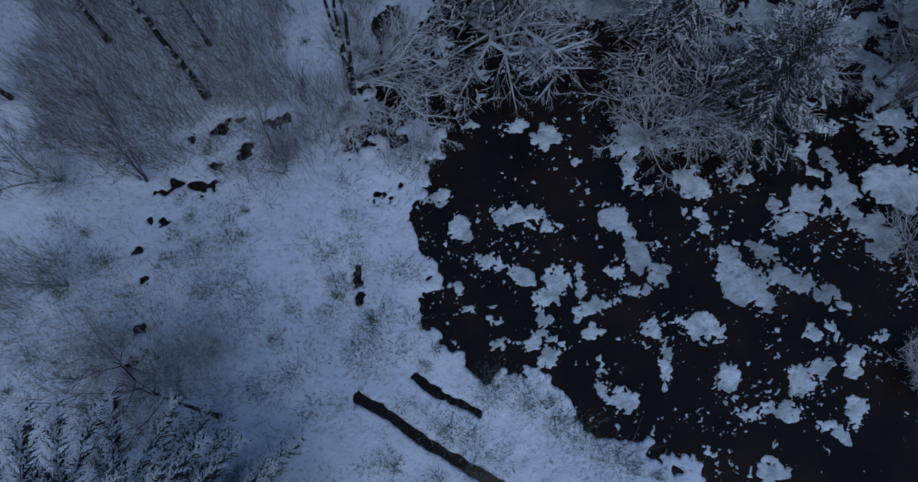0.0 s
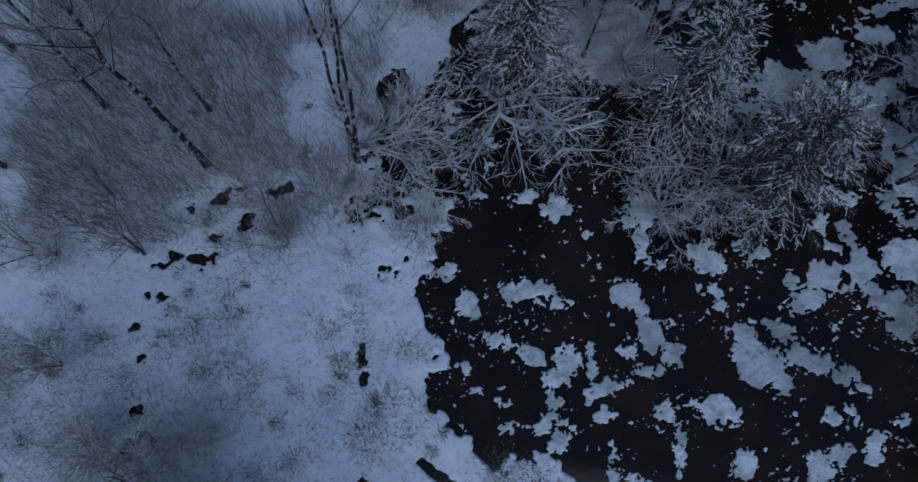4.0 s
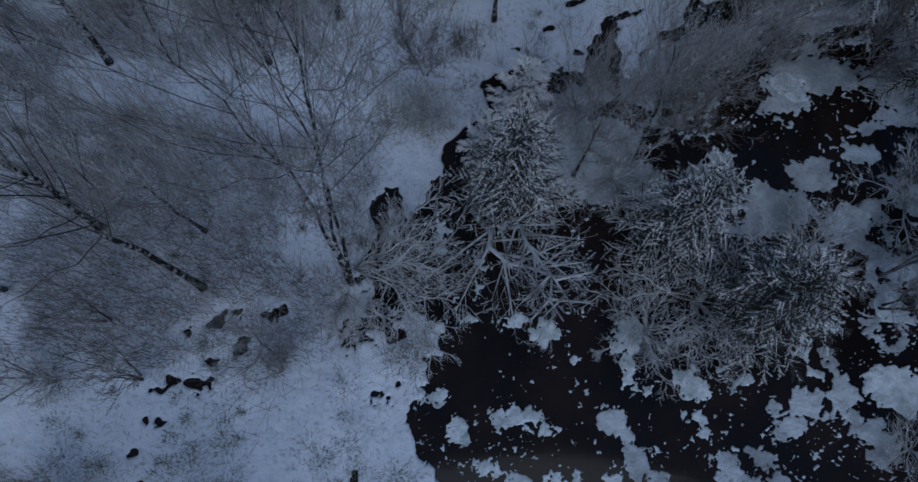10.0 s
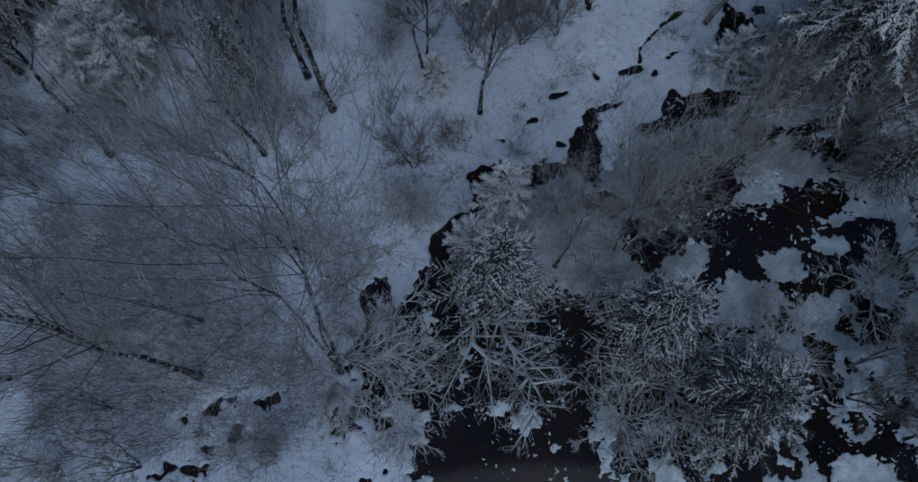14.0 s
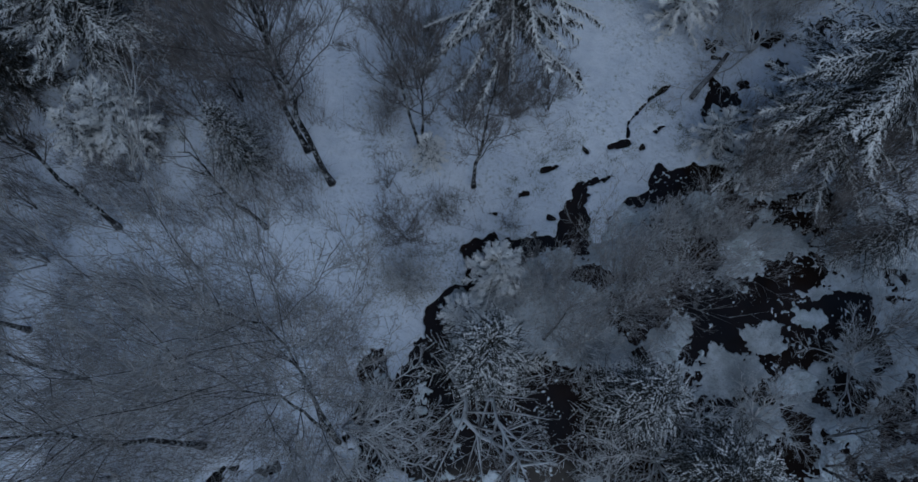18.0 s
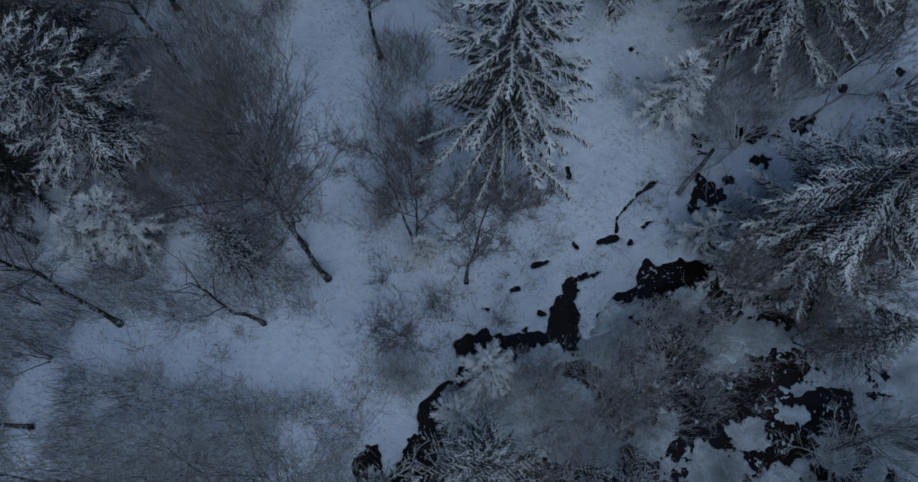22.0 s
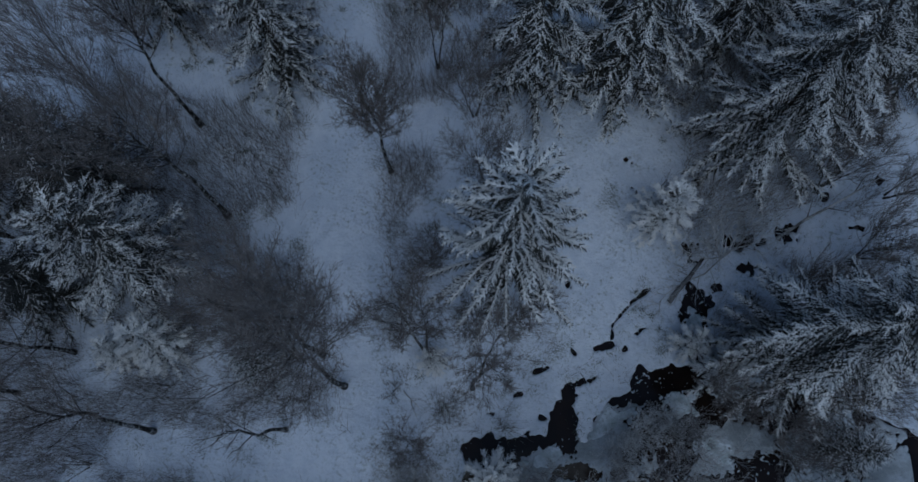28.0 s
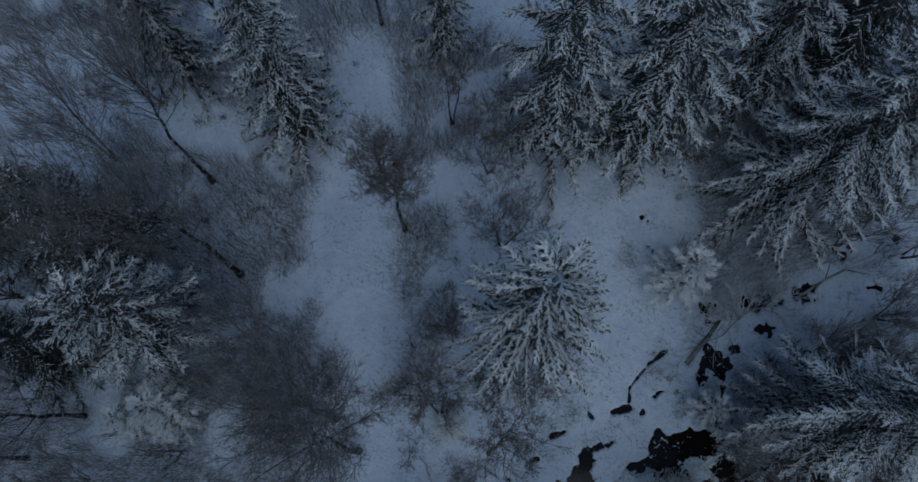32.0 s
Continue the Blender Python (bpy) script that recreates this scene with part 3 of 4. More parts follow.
def ice_field(x, y):
    best = np.full(x.shape, -3.0)
    warp = 0.30 * ripples(x, y, 0.6, 3, 0.65, 3.1)
    turn = 0.30 * ripples(x, y, 0.6, 3, 0.65, 17.9)
    for cx, cy, rx, ry, angle in FLOES_A + FLOES_B + FLOES_C + FLOES_D + ICE_SHEETS + PANS:
        near = (np.abs(x - cx) < rx + ry + 1) & (np.abs(y - cy) < rx + ry + 1)
        c, s = math.cos(radians(angle)), math.sin(radians(angle))
        u, w = (x + warp - cx)[near], (y + turn - cy)[near]
        d = (1 - np.hypot((u * c + w * s) / rx, (w * c - u * s) / ry)) * min(rx, ry)
        best[near] = np.maximum(best[near], d)
    ragged_edge = 0.55 * ripples(x, y, 0.9, 4, 0.65, 71.0)
    plate = -outside(x, y, ICE_PLATE)
    for pond in PONDS:
        plate = np.minimum(plate, outside(x, y, pond) - 0.05)
    leads = 0.10 + 1.5 * np.abs(ripples(x, y, 3.4, 3, 0.55, 71.0)) - 0.5 * rise(ripples(x, y, 4.5, 2, 0.5, 33.0), 0.0, 0.5) * rise(x, 8.0, 13.0)
    plate = np.minimum(plate, leads + 2.0 * rise(-x, -9.0, -6.0))
    plate = plate + ragged_edge * rise(-np.abs(plate), -1.2, -0.4)
    east = 1.2 * (ripples(x, y, 1.6, 4, 0.62, 23.0) - 0.43 - 0.9 * rise(-x, -17.5, -14.5))
    best = np.maximum(np.maximum(best, plate), east)
    rough = 0.42 * ripples(x, y, 0.5, 4, 0.75, 8.2) + 0.28 * ripples(x * 0.8 + y * 0.6, (y * 0.8 - x * 0.6) * 1.7, 0.2, 3, 0.8, 31.0)
    ragged = best - 0.03 + rough * rise(best, -0.4, -0.05) * (1 - 0.55 * rise(best, 0.15, 0.5))
    crumbs = 0.5 * (ripples(x, y, 0.3, 4, 0.8, 44.4) - 0.46 + 0.25 * ripples(x, y, 2.4, 2, 0.5, 60.0))
    flecks = 0.3 * (ripples(x * 0.9 + y * 0.45, (y * 0.9 - x * 0.45) * 2.2, 0.15, 2, 0.6, 77.0) - 0.68 + 0.45 * ripples(x, y, 1.8, 2, 0.5, 15.0))
    return np.maximum(np.maximum(ragged, crumbs), flecks)


ix, iy = steps((-5.0, 13.0, 0.05), (13.0, 24.0, 0.075)), steps((-4.0, 13.0, 0.05), (13.0, 34.6, 0.075))
mx, my = np.meshgrid(ix, iy)
open_water = -outside(mx, my, RIVER_LOOP)
field = np.minimum(ice_field(mx, my), open_water + 0.15)
field[0], field[-1], field[:, 0], field[:, -1] = -1, -1, -1, -1
top = 0.008 + 0.03 * rise(field, 0.0, 0.4) + 0.012 * ripples(mx, my, 0.5, 3) * rise(field, 0.05, 0.4)
v, f, cell = sheet(ix, iy, field, top, -0.03)
tri_piece = pieces_of(len(v), f)
sizes = np.bincount(tri_piece)
large = [k for k in np.argsort(-sizes) if sizes[k] > 70][:290]
for k in large:
    pv, pf = compact(v, f[tri_piece == k])
    mid = np.array([pv[:, 0].mean(), pv[:, 1].mean(), 0])
    wide = sizes[k] > 4000
    ob = new("ice_sheet" if wide else "ice_floe", mesh_of("ice", pv - mid, pf, HAZED_ICE if wide else FLOE, True))
    ob.location = mid
    tagged(ob, "broad wet ice sheet, greyed by painted twig haze" if wide else "ragged snowy ice floe on black water", "ice", "floes on the river")
rest = ~np.isin(tri_piece, large)
if rest.any():
    pv, pf = compact(v, f[rest])
    tagged(new("ice_crumbs", mesh_of("ice_crumbs", pv, pf, FLOE)), "small white crumbs of slush scattered over the water", "ice", kind="stuff")

for px, py, rx, ry, turn in ((13.6, 19.8, 0.95, 0.8, 0), (15.9, 15.9, 0.85, 0.5, 0), (11.2, 19.5, 1.3, 0.75, 0), (16.9, 12.3, 0.5, 0.7, 20), (3.6, 20.8, 1.2, 0.36, 25), (5.5, 21.5, 0.9, 0.36, 30), (8.2, 23.2, 1.1, 0.6, 40),
                             (9.9, 23.6, 0.8, 0.4, 0), (6.6, 20.0, 0.6, 0.4, 0), (14.2, 21.8, 0.9, 0.6, -20), (11.0, 17.2, 0.9, 0.5, 10), (17.6, 13.7, 0.6, 0.4, 0), (1.6, 19.4, 0.6, 0.3, 30)):
    ax = ay = np.arange(-1.8, 1.81, 0.06)
    qx, qy = np.meshgrid(ax, ay)
    c, w = math.cos(radians(turn)), math.sin(radians(turn))
    edge = (1 - np.hypot((qx * c + qy * w) / rx, (qy * c - qx * w) / ry)) * min(rx, ry) + 0.22 * ripples(qx + px, qy + py, 0.6, 4, 0.65, 6.0)
    edge[0], edge[-1], edge[:, 0], edge[:, -1] = -1, -1, -1, -1
    edge = np.minimum(edge, np.minimum(ice_field(qx + px, qy + py), -outside(qx + px, qy + py, RIVER_LOOP)) - 0.03)
    pv, pf, _ = sheet(ax, ay, edge, 0.046 + 0.02 * rise(edge, 0.0, 0.3) + 0.008 * ripples(qx + px, qy + py, 0.4, 3), 0.03)
    which = pieces_of(len(pv), pf) if len(pf) else np.zeros(0, int)
    for k in np.nonzero(np.bincount(which) > 60)[0] if len(pf) else ():
        ob = new("snow_crust", mesh_of("snow_crust", *compact(pv, pf[which == k]), FLOE, True))
        ob.location = (px, py, 0)
        tagged(ob, "ragged crust of white snow on grey ice", "snow", "crusts on the ice")


def stand(x, y):
    """The height of the ground at a place."""
    p, q = np.array([x], float), np.array([y], float)
    return float(ground_height(p, q)[0]) - 0.05


# ---- bare trees ----
def bare_tree(name, label, category, seed, tall, wide, stems=1, lean=(0, 0), low=0.3, bark=None, twig=None, thick=0.0, limbs=20, subs=7, twigs=9, tips=5, lift=0.25, fan=0.25, fine=1.0):
    """A leafless tree: stems, main limbs, and one mesh of twigs. lean: how far its top stands aside. fan: how far stems part."""
    rng = np.random.default_rng(seed)
    ob = thing(name, label, category)
    bark, twig = bark or BIRCH_BARK, twig or BARE_TWIG
    thick = thick or 0.0075 * tall + 0.025
    twig_meshes = []
    for s in range(stems):
        h = tall * (1 if s == 0 else rng.uniform(0.7, 0.95))
        a = rng.uniform(0, 6.28) + s * 6.28 / max(stems, 1)
        out = fan * h * (1 if stems > 1 else 0.0)
        k = np.linspace(0, 1, 13)
        wander = np.cumsum(rng.normal(0, 0.014 * h, (13, 2)), axis=0) * k[:, None]
        path = np.stack([
            lean[0] * k**1.2 + out * math.cos(a) * k + wander[:, 0] + 0.12 * (stems > 1) * math.cos(a),
            lean[1] * k**1.2 + out * math.sin(a) * k + wander[:, 1] + 0.12 * (stems > 1) * math.sin(a), h * k], 1)
        radius = thick * (0.8 if stems > 1 else 1.0) * (1 - 0.84 * k) * (1 + 0.5 * np.exp(-k * 30))
        tv, tf = tube(path, radius, 8)
        part("trunk", mesh_of("trunk", tv, tf, bark, True), ob)
        n = max(5, int(limbs / stems ** 0.6))
        at = low + (0.98 - low) * (np.arange(n) + rng.random(n)) / n
        base = np.stack([np.interp(at, k, path[:, c]) for c in range(3)], 1)
        turn = np.arange(n) * 2.4 + rng.normal(0, 0.4, n)
        steep = np.radians(rng.uniform(36, 64, n) + 14 * at)
        way = np.stack([np.cos(turn) * np.cos(steep), np.sin(turn) * np.cos(steep), np.sin(steep)], 1)
        q = (at - low) / (1 - low)
        long = wide * (0.35 + 0.75 * np.sin(np.pi * np.clip(0.18 + 0.82 * q, 0, 1)) ** 0.8) * rng.uniform(0.75, 1.2, n) / np.cos(steep) ** 0.5
        thin = np.interp(at, k, radius) * rng.uniform(0.15, 0.31, n) * (1.3 if twig == FROST_TWIG else 1.0) + 0.004
        for b in range(n):
            fr = np.linspace(0, 1, 6)
            lp = along_line(np.repeat(base[b : b + 1], 6, 0), np.repeat(way[b : b + 1], 6, 0), np.full(6, long[b]), lift, fr)
            lp[1:] += rng.normal(0, 0.03 * long[b], (5, 3)) * fr[1:, None]
            lv, lf = tube(lp, thin[b] * (1 - 0.85 * fr) + 0.004, 5)
            part("limb", mesh_of("limb", lv, lf, bark if bark == ALDER_BARK else LIMB_BARK if name == "birch_tree" else twig, True), ob)
        p1, d1, l1 = shoots(rng, base, way, long, lift, subs, 0.2, 0.45, 0.5, 0.4)
        p2, d2, l2 = shoots(rng, p1, d1, l1, 0.1, twigs, 0.1, 0.5, 0.55, 0.32)
        l2 = np.maximum(l2, 0.25)
        p3, d3, l3 = shoots(rng, p2, d2, l2, 0.0, tips, 0.15, 0.5, 0.55, 0.28)
        twig_meshes += [spikes(p1, d1, l1, np.full(len(p1), 0.011 * fine), 0.1), tips_of(p2, d2, l2, np.full(len(p2), 0.0085 * fine)), tips_of(p3, d3, l3, np.full(len(p3), 0.0062 * fine))]
    wv, wf = joined(twig_meshes)
    part("crown", mesh_of("crown", wv, wf, twig), ob)
    return ob


def plant(ob, x, y, turn=0.0, size=1.0):
    ob.matrix_basis = Matrix.Translation((x, y, stand(x, y))) @ Matrix.Rotation(radians(turn), 4, "Z") @ Matrix.Diagonal((size, size, size, 1))
    return ob


def replant(ob, x, y, turn=0.0, size=1.0):
    return copy_thing(ob, Matrix.Translation((x, y, stand(x, y))) @ Matrix.Rotation(radians(turn), 4, "Z") @ Matrix.Diagonal((size / ob.scale[0],) * 3 + (1,)))


BIRCH = "leafless birch with black and white bark in snow"
GREY = "bare grey-brown tree with a haze of fine twigs"
RIME = "bare riverside tree with frosted white twigs"
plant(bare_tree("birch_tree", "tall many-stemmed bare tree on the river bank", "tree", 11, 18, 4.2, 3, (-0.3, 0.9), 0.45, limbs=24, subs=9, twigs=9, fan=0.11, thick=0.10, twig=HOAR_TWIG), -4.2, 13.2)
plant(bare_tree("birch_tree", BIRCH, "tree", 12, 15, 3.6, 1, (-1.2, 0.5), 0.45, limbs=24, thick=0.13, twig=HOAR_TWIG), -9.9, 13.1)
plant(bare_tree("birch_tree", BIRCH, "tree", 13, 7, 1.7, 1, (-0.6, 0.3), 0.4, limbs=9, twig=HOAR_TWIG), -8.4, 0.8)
plant(bare_tree("birch_tree", BIRCH, "tree", 14, 15.5, 3.2, 1, (0.1, 0.6), 0.48, limbs=30, subs=8), -5.0, 25.0)
plant(bare_tree("birch_tree", BIRCH, "tree", 15, 14.5, 2.6, 1, (-0.2, 0.3), 0.5, limbs=22), -6.2, 26.6)
plant(bare_tree("birch_tree", BIRCH, "tree", 16, 13, 2.6, 1, (0.2, 0.7), 0.5, limbs=16, thick=0.13), -14.6, 22.7)
plant(bare_tree("birch_tree", "broken-topped birch with few bare limbs", "tree", 17, 10.5, 1.7, 1, (-0.3, 0.5), 0.4, limbs=9, subs=4, twigs=4, tips=2, twig=FROST_TWIG), -7.9, 22.8)
plant(bare_tree("birch_tree", BIRCH, "tree", 18, 9.5, 2.3, 1, (0.3, 0.5), 0.25, limbs=18), 1.65, 24.9)
plant(bare_tree("birch_tree", "slim birch with two bare stems", "tree", 19, 9.5, 2.0, 2, (0, 0.3), 0.3, limbs=20, fan=0.1), -0.8, 26.8)
plant(bare_tree("birch_tree", BIRCH, "tree", 20, 14, 2.8, 1, (-0.2, 0.4), 0.52, limbs=20, thick=0.15), -11.8, 34.2)
plant(bare_tree("birch_tree", BIRCH, "tree", 21, 13, 2.4, 1, (-0.3, 0.2), 0.55, limbs=16, thick=0.13), -13.8, 39.6)
plant(bare_tree("birch_tree", "small round-crowned birch with a curved trunk", "tree", 22, 9, 2.1, 1, (-0.2, 0.5), 0.42, limbs=40, subs=8, twigs=10, thick=0.11), -2.9, 36.8)
plant(bare_tree("birch_tree", "slim birch with two bare stems", "tree", 23, 7.5, 1.2, 2, (0.3, 0.2), 0.4, limbs=12, fan=0.12), -0.3, 43.3)
filler = [
    plant(bare_tree("bare_tree", GREY, "tree", 31, 11, 3.6, 1, (0.2, 0.2), 0.22, limbs=26, subs=8, tips=3, fine=1.05), -16.0, 33.8, 20, 1.1),
    plant(bare_tree("bare_tree", GREY, "tree", 32, 8, 3.0, 2, (0, 0), 0.18, limbs=26, subs=7, fan=0.18, tips=4, fine=1.05), -9.5, 29.2, 40, 0.85),
    plant(bare_tree("bare_tree", GREY, "tree", 33, 6, 2.4, 3, (0, 0), 0.15, limbs=26, subs=6, fan=0.22, tips=3, fine=1.05), -11.0, 27.8, 240, 0.8),
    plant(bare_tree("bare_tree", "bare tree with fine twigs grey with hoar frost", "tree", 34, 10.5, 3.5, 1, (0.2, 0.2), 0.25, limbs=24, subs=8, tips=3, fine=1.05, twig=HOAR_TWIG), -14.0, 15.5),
]
for kind, x, y, turn, size in (
        (3, -18.0, 18.0, 80, 1.05), (3, -10.0, 15.4, 200, 0.75), (0, -19.2, 26.7, 130, 1.05), (0, -21.8, 24.6, 300, 1.0), (0, -4.6, 49.7, 50, 0.95),
        (0, -13.5, 48.4, 220, 1.1), (3, -17.5, 13.0, 150, 0.85), 
        (1, 1.8, 40.2, 330, 0.8), (1, 2.4, 35.9, 90, 0.75), (1, -19.5, 41.0, 60, 1.1), (1, -17.0, 44.5, 190, 1.0), 
        (3, -7.0, 10.6, 290, 0.42), (2, -1.3, 22.3, 20, 0.6), 
        (2, -20.0, 8.0, 15, 0.9), (2, -0.6, 31.5, 75, 0.6), (2, 22.0, 44.0, 120, 1.2), (2, -23.5, 33.0, 15, 1.2), (2, 8.6, 19.6, 10, 0.75), (2, 3.6, 28.4, 40, 0.6), (2, 1.2, 28.0, 160, 0.55), (2, 5.2, 28.8, 250, 0.5), (3, 7.4, 18.6, 60, 0.82), (3, 10.2, 20.6, 200, 0.72), (3, 4.8, 17.8, 300, 0.66),
        (2, 21.5, 17.5, 30, 1.1), (2, 18.5, 30.2, 60, 0.7), (2, 22.5, 29.0, 100, 1.0), (2, 21.0, 36.0, 200, 0.8), (1, 20.5, 12.5, 20, 0.9), (2, 19.6, 28.6, 250, 0.8), (2, 22.6, 32.0, 0, 0.9), (2, 24.4, 35.4, 110, 0.9), (2, 21.8, 39.0, 330, 0.8), (1, 25.0, 30.0, 45, 0.9), (1, 18.6, 10.6, 15, 0.8), (2, 16.6, 12.4, 80, 0.8), (2, 18.6, 24.4, 200, 1.0), (2, 17.2, 22.2, 310, 0.8), (1, 20.2, 26.0, 130, 0.9), (2, 14.2, 24.8, 20, 0.8)):
    replant(filler[kind], x, y, turn, size)
shrub = plant(bare_tree("shrub", "leaning bare willow shrub with dark stems", "shrub", 41, 4.2, 1.3, 4, (-0.6, 0.3), 0.3, limbs=18, subs=4, twigs=5, tips=2, fan=0.3, bark=ALDER_BARK, thick=0.06), -12.0, 9.6)
for x, y, turn, size in ((-13.4, 11.8, 30, 0.8), (-15.9, 9.6, 100, 0.8), (-6.6, 9.9, 60, 0.5), (-18.6, 23.6, 10, 0.8), (-17.6, 21.0, 80, 0.7), (-14.0, 25.0, 200, 0.6), (-2.4, 24.9, 290, 0.6)):
    replant(shrub, x, y, turn, size)
frosted = [
    plant(bare_tree("alder_tree", RIME, "tree", 51, 10.5, 3.0, 2, (0.3, 0.6), 0.25, limbs=26, subs=6, twigs=5, tips=2, fine=1.4, bark=ALDER_BARK, twig=FROST_TWIG, fan=0.12), 18.0, 17.0, 80, 0.8),
    plant(bare_tree("alder_tree", RIME, "tree", 52, 7.5, 2.4, 5, (0, 0.2), 0.12, limbs=40, subs=5, twigs=4, tips=2, fine=1.4, bark=ALDER_BARK, twig=FROST_TWIG, fan=0.28, thick=0.06), 12.0, 22.6, 30, 0.55),
]
for kind, x, y, turn, size in ((0, 16.8, 13.6, 40, 0.6), (1, 21.0, 14.5, 10, 0.8), (1, 5.0, 20.2, 20, 0.5), (1, -14.3, 5.5, 10, 0.42)):
    replant(frosted[kind], x, y, turn, size)


def frosted_bush(name, label, seed, stems, long, facing, spread, steep, thick=0.035, arch=-0.25, vary=(0.65, 1.1), boughs=9, twigs=6, tips=4, bark=None, twig=None, category="bush"):
    """Long arching stems from one foot, towards facing (degrees) within spread, each with side branches and twigs in forward angles."""
    rng = np.random.default_rng(seed)
    ob = thing(name, label, category)
    bark, twig = bark or PALE_TWIG, twig or PALE_TWIG
    sets = []
    for s in range(stems):
        turn = radians(facing + spread * ((s + 0.5) / stems - 0.5) * 2 + rng.normal(0, 0.12 * spread))
        up = radians(rng.uniform(*steep))
        way = np.array([math.cos(turn) * math.cos(up), math.sin(turn) * math.cos(up), math.sin(up)])
        size = long * rng.uniform(*vary)
        k = np.linspace(0, 1, 9)
        path = along_line(np.zeros((9, 3)), np.repeat(way[None], 9, 0), np.full(9, size), arch, k)
        path[1:] += np.cumsum(rng.normal(0, 0.032 * size, (8, 3)), axis=0) * np.array([1, 1, 0.6])
        path[:, 2] = np.maximum(path[:, 2], 0.04 + 0.06 * k)
        tv, tf = tube(path, thick * (1 - 0.85 * k) + 0.005, 6)
        part("stem", mesh_of("stem", tv, tf, bark, True), ob)

        def branchlets(base, way, length, count, first, angle, ratio):
            n = len(base)
            who = np.repeat(np.arange(n), count)
            f = first + (0.97 - first) * np.tile((np.arange(count) + 0.5) / count, n) + rng.uniform(-0.3, 0.3, n * count) / count
            p = base[who] + way[who] * (length[who] * f)[:, None]
            aside = unit(np.cross(way[who], unit(rng.normal(size=(n * count, 3)) * np.array([0.45, 0.45, 1.0]))))
            a = np.radians(rng.normal(angle, 9, n * count))[:, None]
            return p, unit(way[who] * np.cos(a) + aside * np.sin(a)), length[who] * ratio * (1.15 - 0.7 * f) * rng.uniform(0.6, 1.2, n * count)

        f = np.clip(0.16 + 0.82 * (np.arange(boughs) + rng.random(boughs)) / boughs, 0, 0.98)
        p1 = np.stack([np.interp(f, k, path[:, c]) for c in range(3)], 1)
        ahead = unit(np.stack([np.interp(f, k, np.gradient(path[:, c])) for c in range(3)], 1))
        side = unit(np.cross(ahead, [0.0, 0.0, 1.0])) * np.where(np.arange(boughs) % 2 == 0, -1.0, 1.0)[:, None]
        a = np.radians(rng.normal(42, 8, boughs))[:, None]
        d1 = unit(ahead * np.cos(a) + side * np.sin(a) + rng.normal(0, 0.16, (boughs, 3)))
        l1 = size * 0.48 * (1.15 - 0.85 * f) * rng.uniform(0.7, 1.2, boughs)
        p2, d2, l2 = branchlets(p1, d1, l1, twigs, 0.15, 40, 0.55)
        p3, d3, l3 = branchlets(p2, d2, np.maximum(l2, 0.2), tips, 0.1, 38, 0.55)
        sets += [spikes(p1, d1, l1, np.full(boughs, 0.42 * thick + 0.006), -0.08, 4), spikes(p2, d2, l2, np.full(len(p2), 0.0105), -0.05, 2), tips_of(p3, d3, l3, np.full(len(p3), 0.0085))]
    part("crown", mesh_of("crown", *joined(sets), twig), ob)
    return ob


# ---- bushes and leaning trees along the water ----
REACH = "bush with long frosted branches arching over black water"
STAR = "many-stemmed frosted bush spreading from one foot"
plant(frosted_bush("willow_bush", REACH, 81, 10, 5.6, -6, 55, (22, 56), 0.05, -0.2, (0.65, 1.1), 11, 7, 4), -4.0, 13.9)
plant(frosted_bush("willow_bush", REACH, 82, 6, 2.7, -70, 45, (14, 50), 0.035, -0.2, (0.65, 1.1), 9, 6, 4), -4.3, 12.9)
star = plant(frosted_bush("willow_bush", STAR, 83, 15, 4.4, 0, 180, (20, 78), 0.042, -0.12, (0.65, 1.1), 9, 6, 3), 9.4, 12.6)
for x, y, turn, size in ((6.4, 17.6, 30, 0.75), (7.4, 11.5, 200, 0.7), (18.2, 16.6, 80, 0.75), (13.8, 14.4, 160, 0.7), (16.9, 7.0, 250, 0.5)):
    replant(star, x, y, turn, size)
reed = plant(frosted_bush("willow_bush", "upright pale bush of thin frosted stems", 84, 22, 2.6, 0, 180, (38, 80), 0.022, -0.1, (0.65, 1.1), 6, 4, 3), 10.1, 22.5)
for x, y, turn, size in ((9.0, 21.4, 60, 0.9), (11.2, 23.4, 140, 0.8), (3.4, 19.6, 10, 0.9), (-1.2, 20.4, 100, 0.9), (-10.6, 1.8, 40, 1.15), (-9.0, 3.0, 140, 0.9), (-12.6, 2.8, 220, 1.0), (-6.6, 10.5, 20, 0.5), (-15.0, 9.5, 80, 0.9), (16.2, 2.2, 50, 0.8), (-2.4, 28.6, 10, 0.9)):
    replant(reed, x, y, turn, size)
plant(frosted_bush("willow_bush", "pale crooked bush leaning over the frozen stream", 85, 12, 4.4, 105, 95, (12, 62), 0.04, -0.12, (0.65, 1.1), 13, 6, 3), 15.2, 31.9)
plant(frosted_bush("dead_tree", "dead frosted trunk leaning far over the water", 86, 2, 8.6, -64, 8, (43, 47), 0.13, -0.03, (0.9, 1.05), 14, 7, 4, category="tree"), 0.5, 16.6)


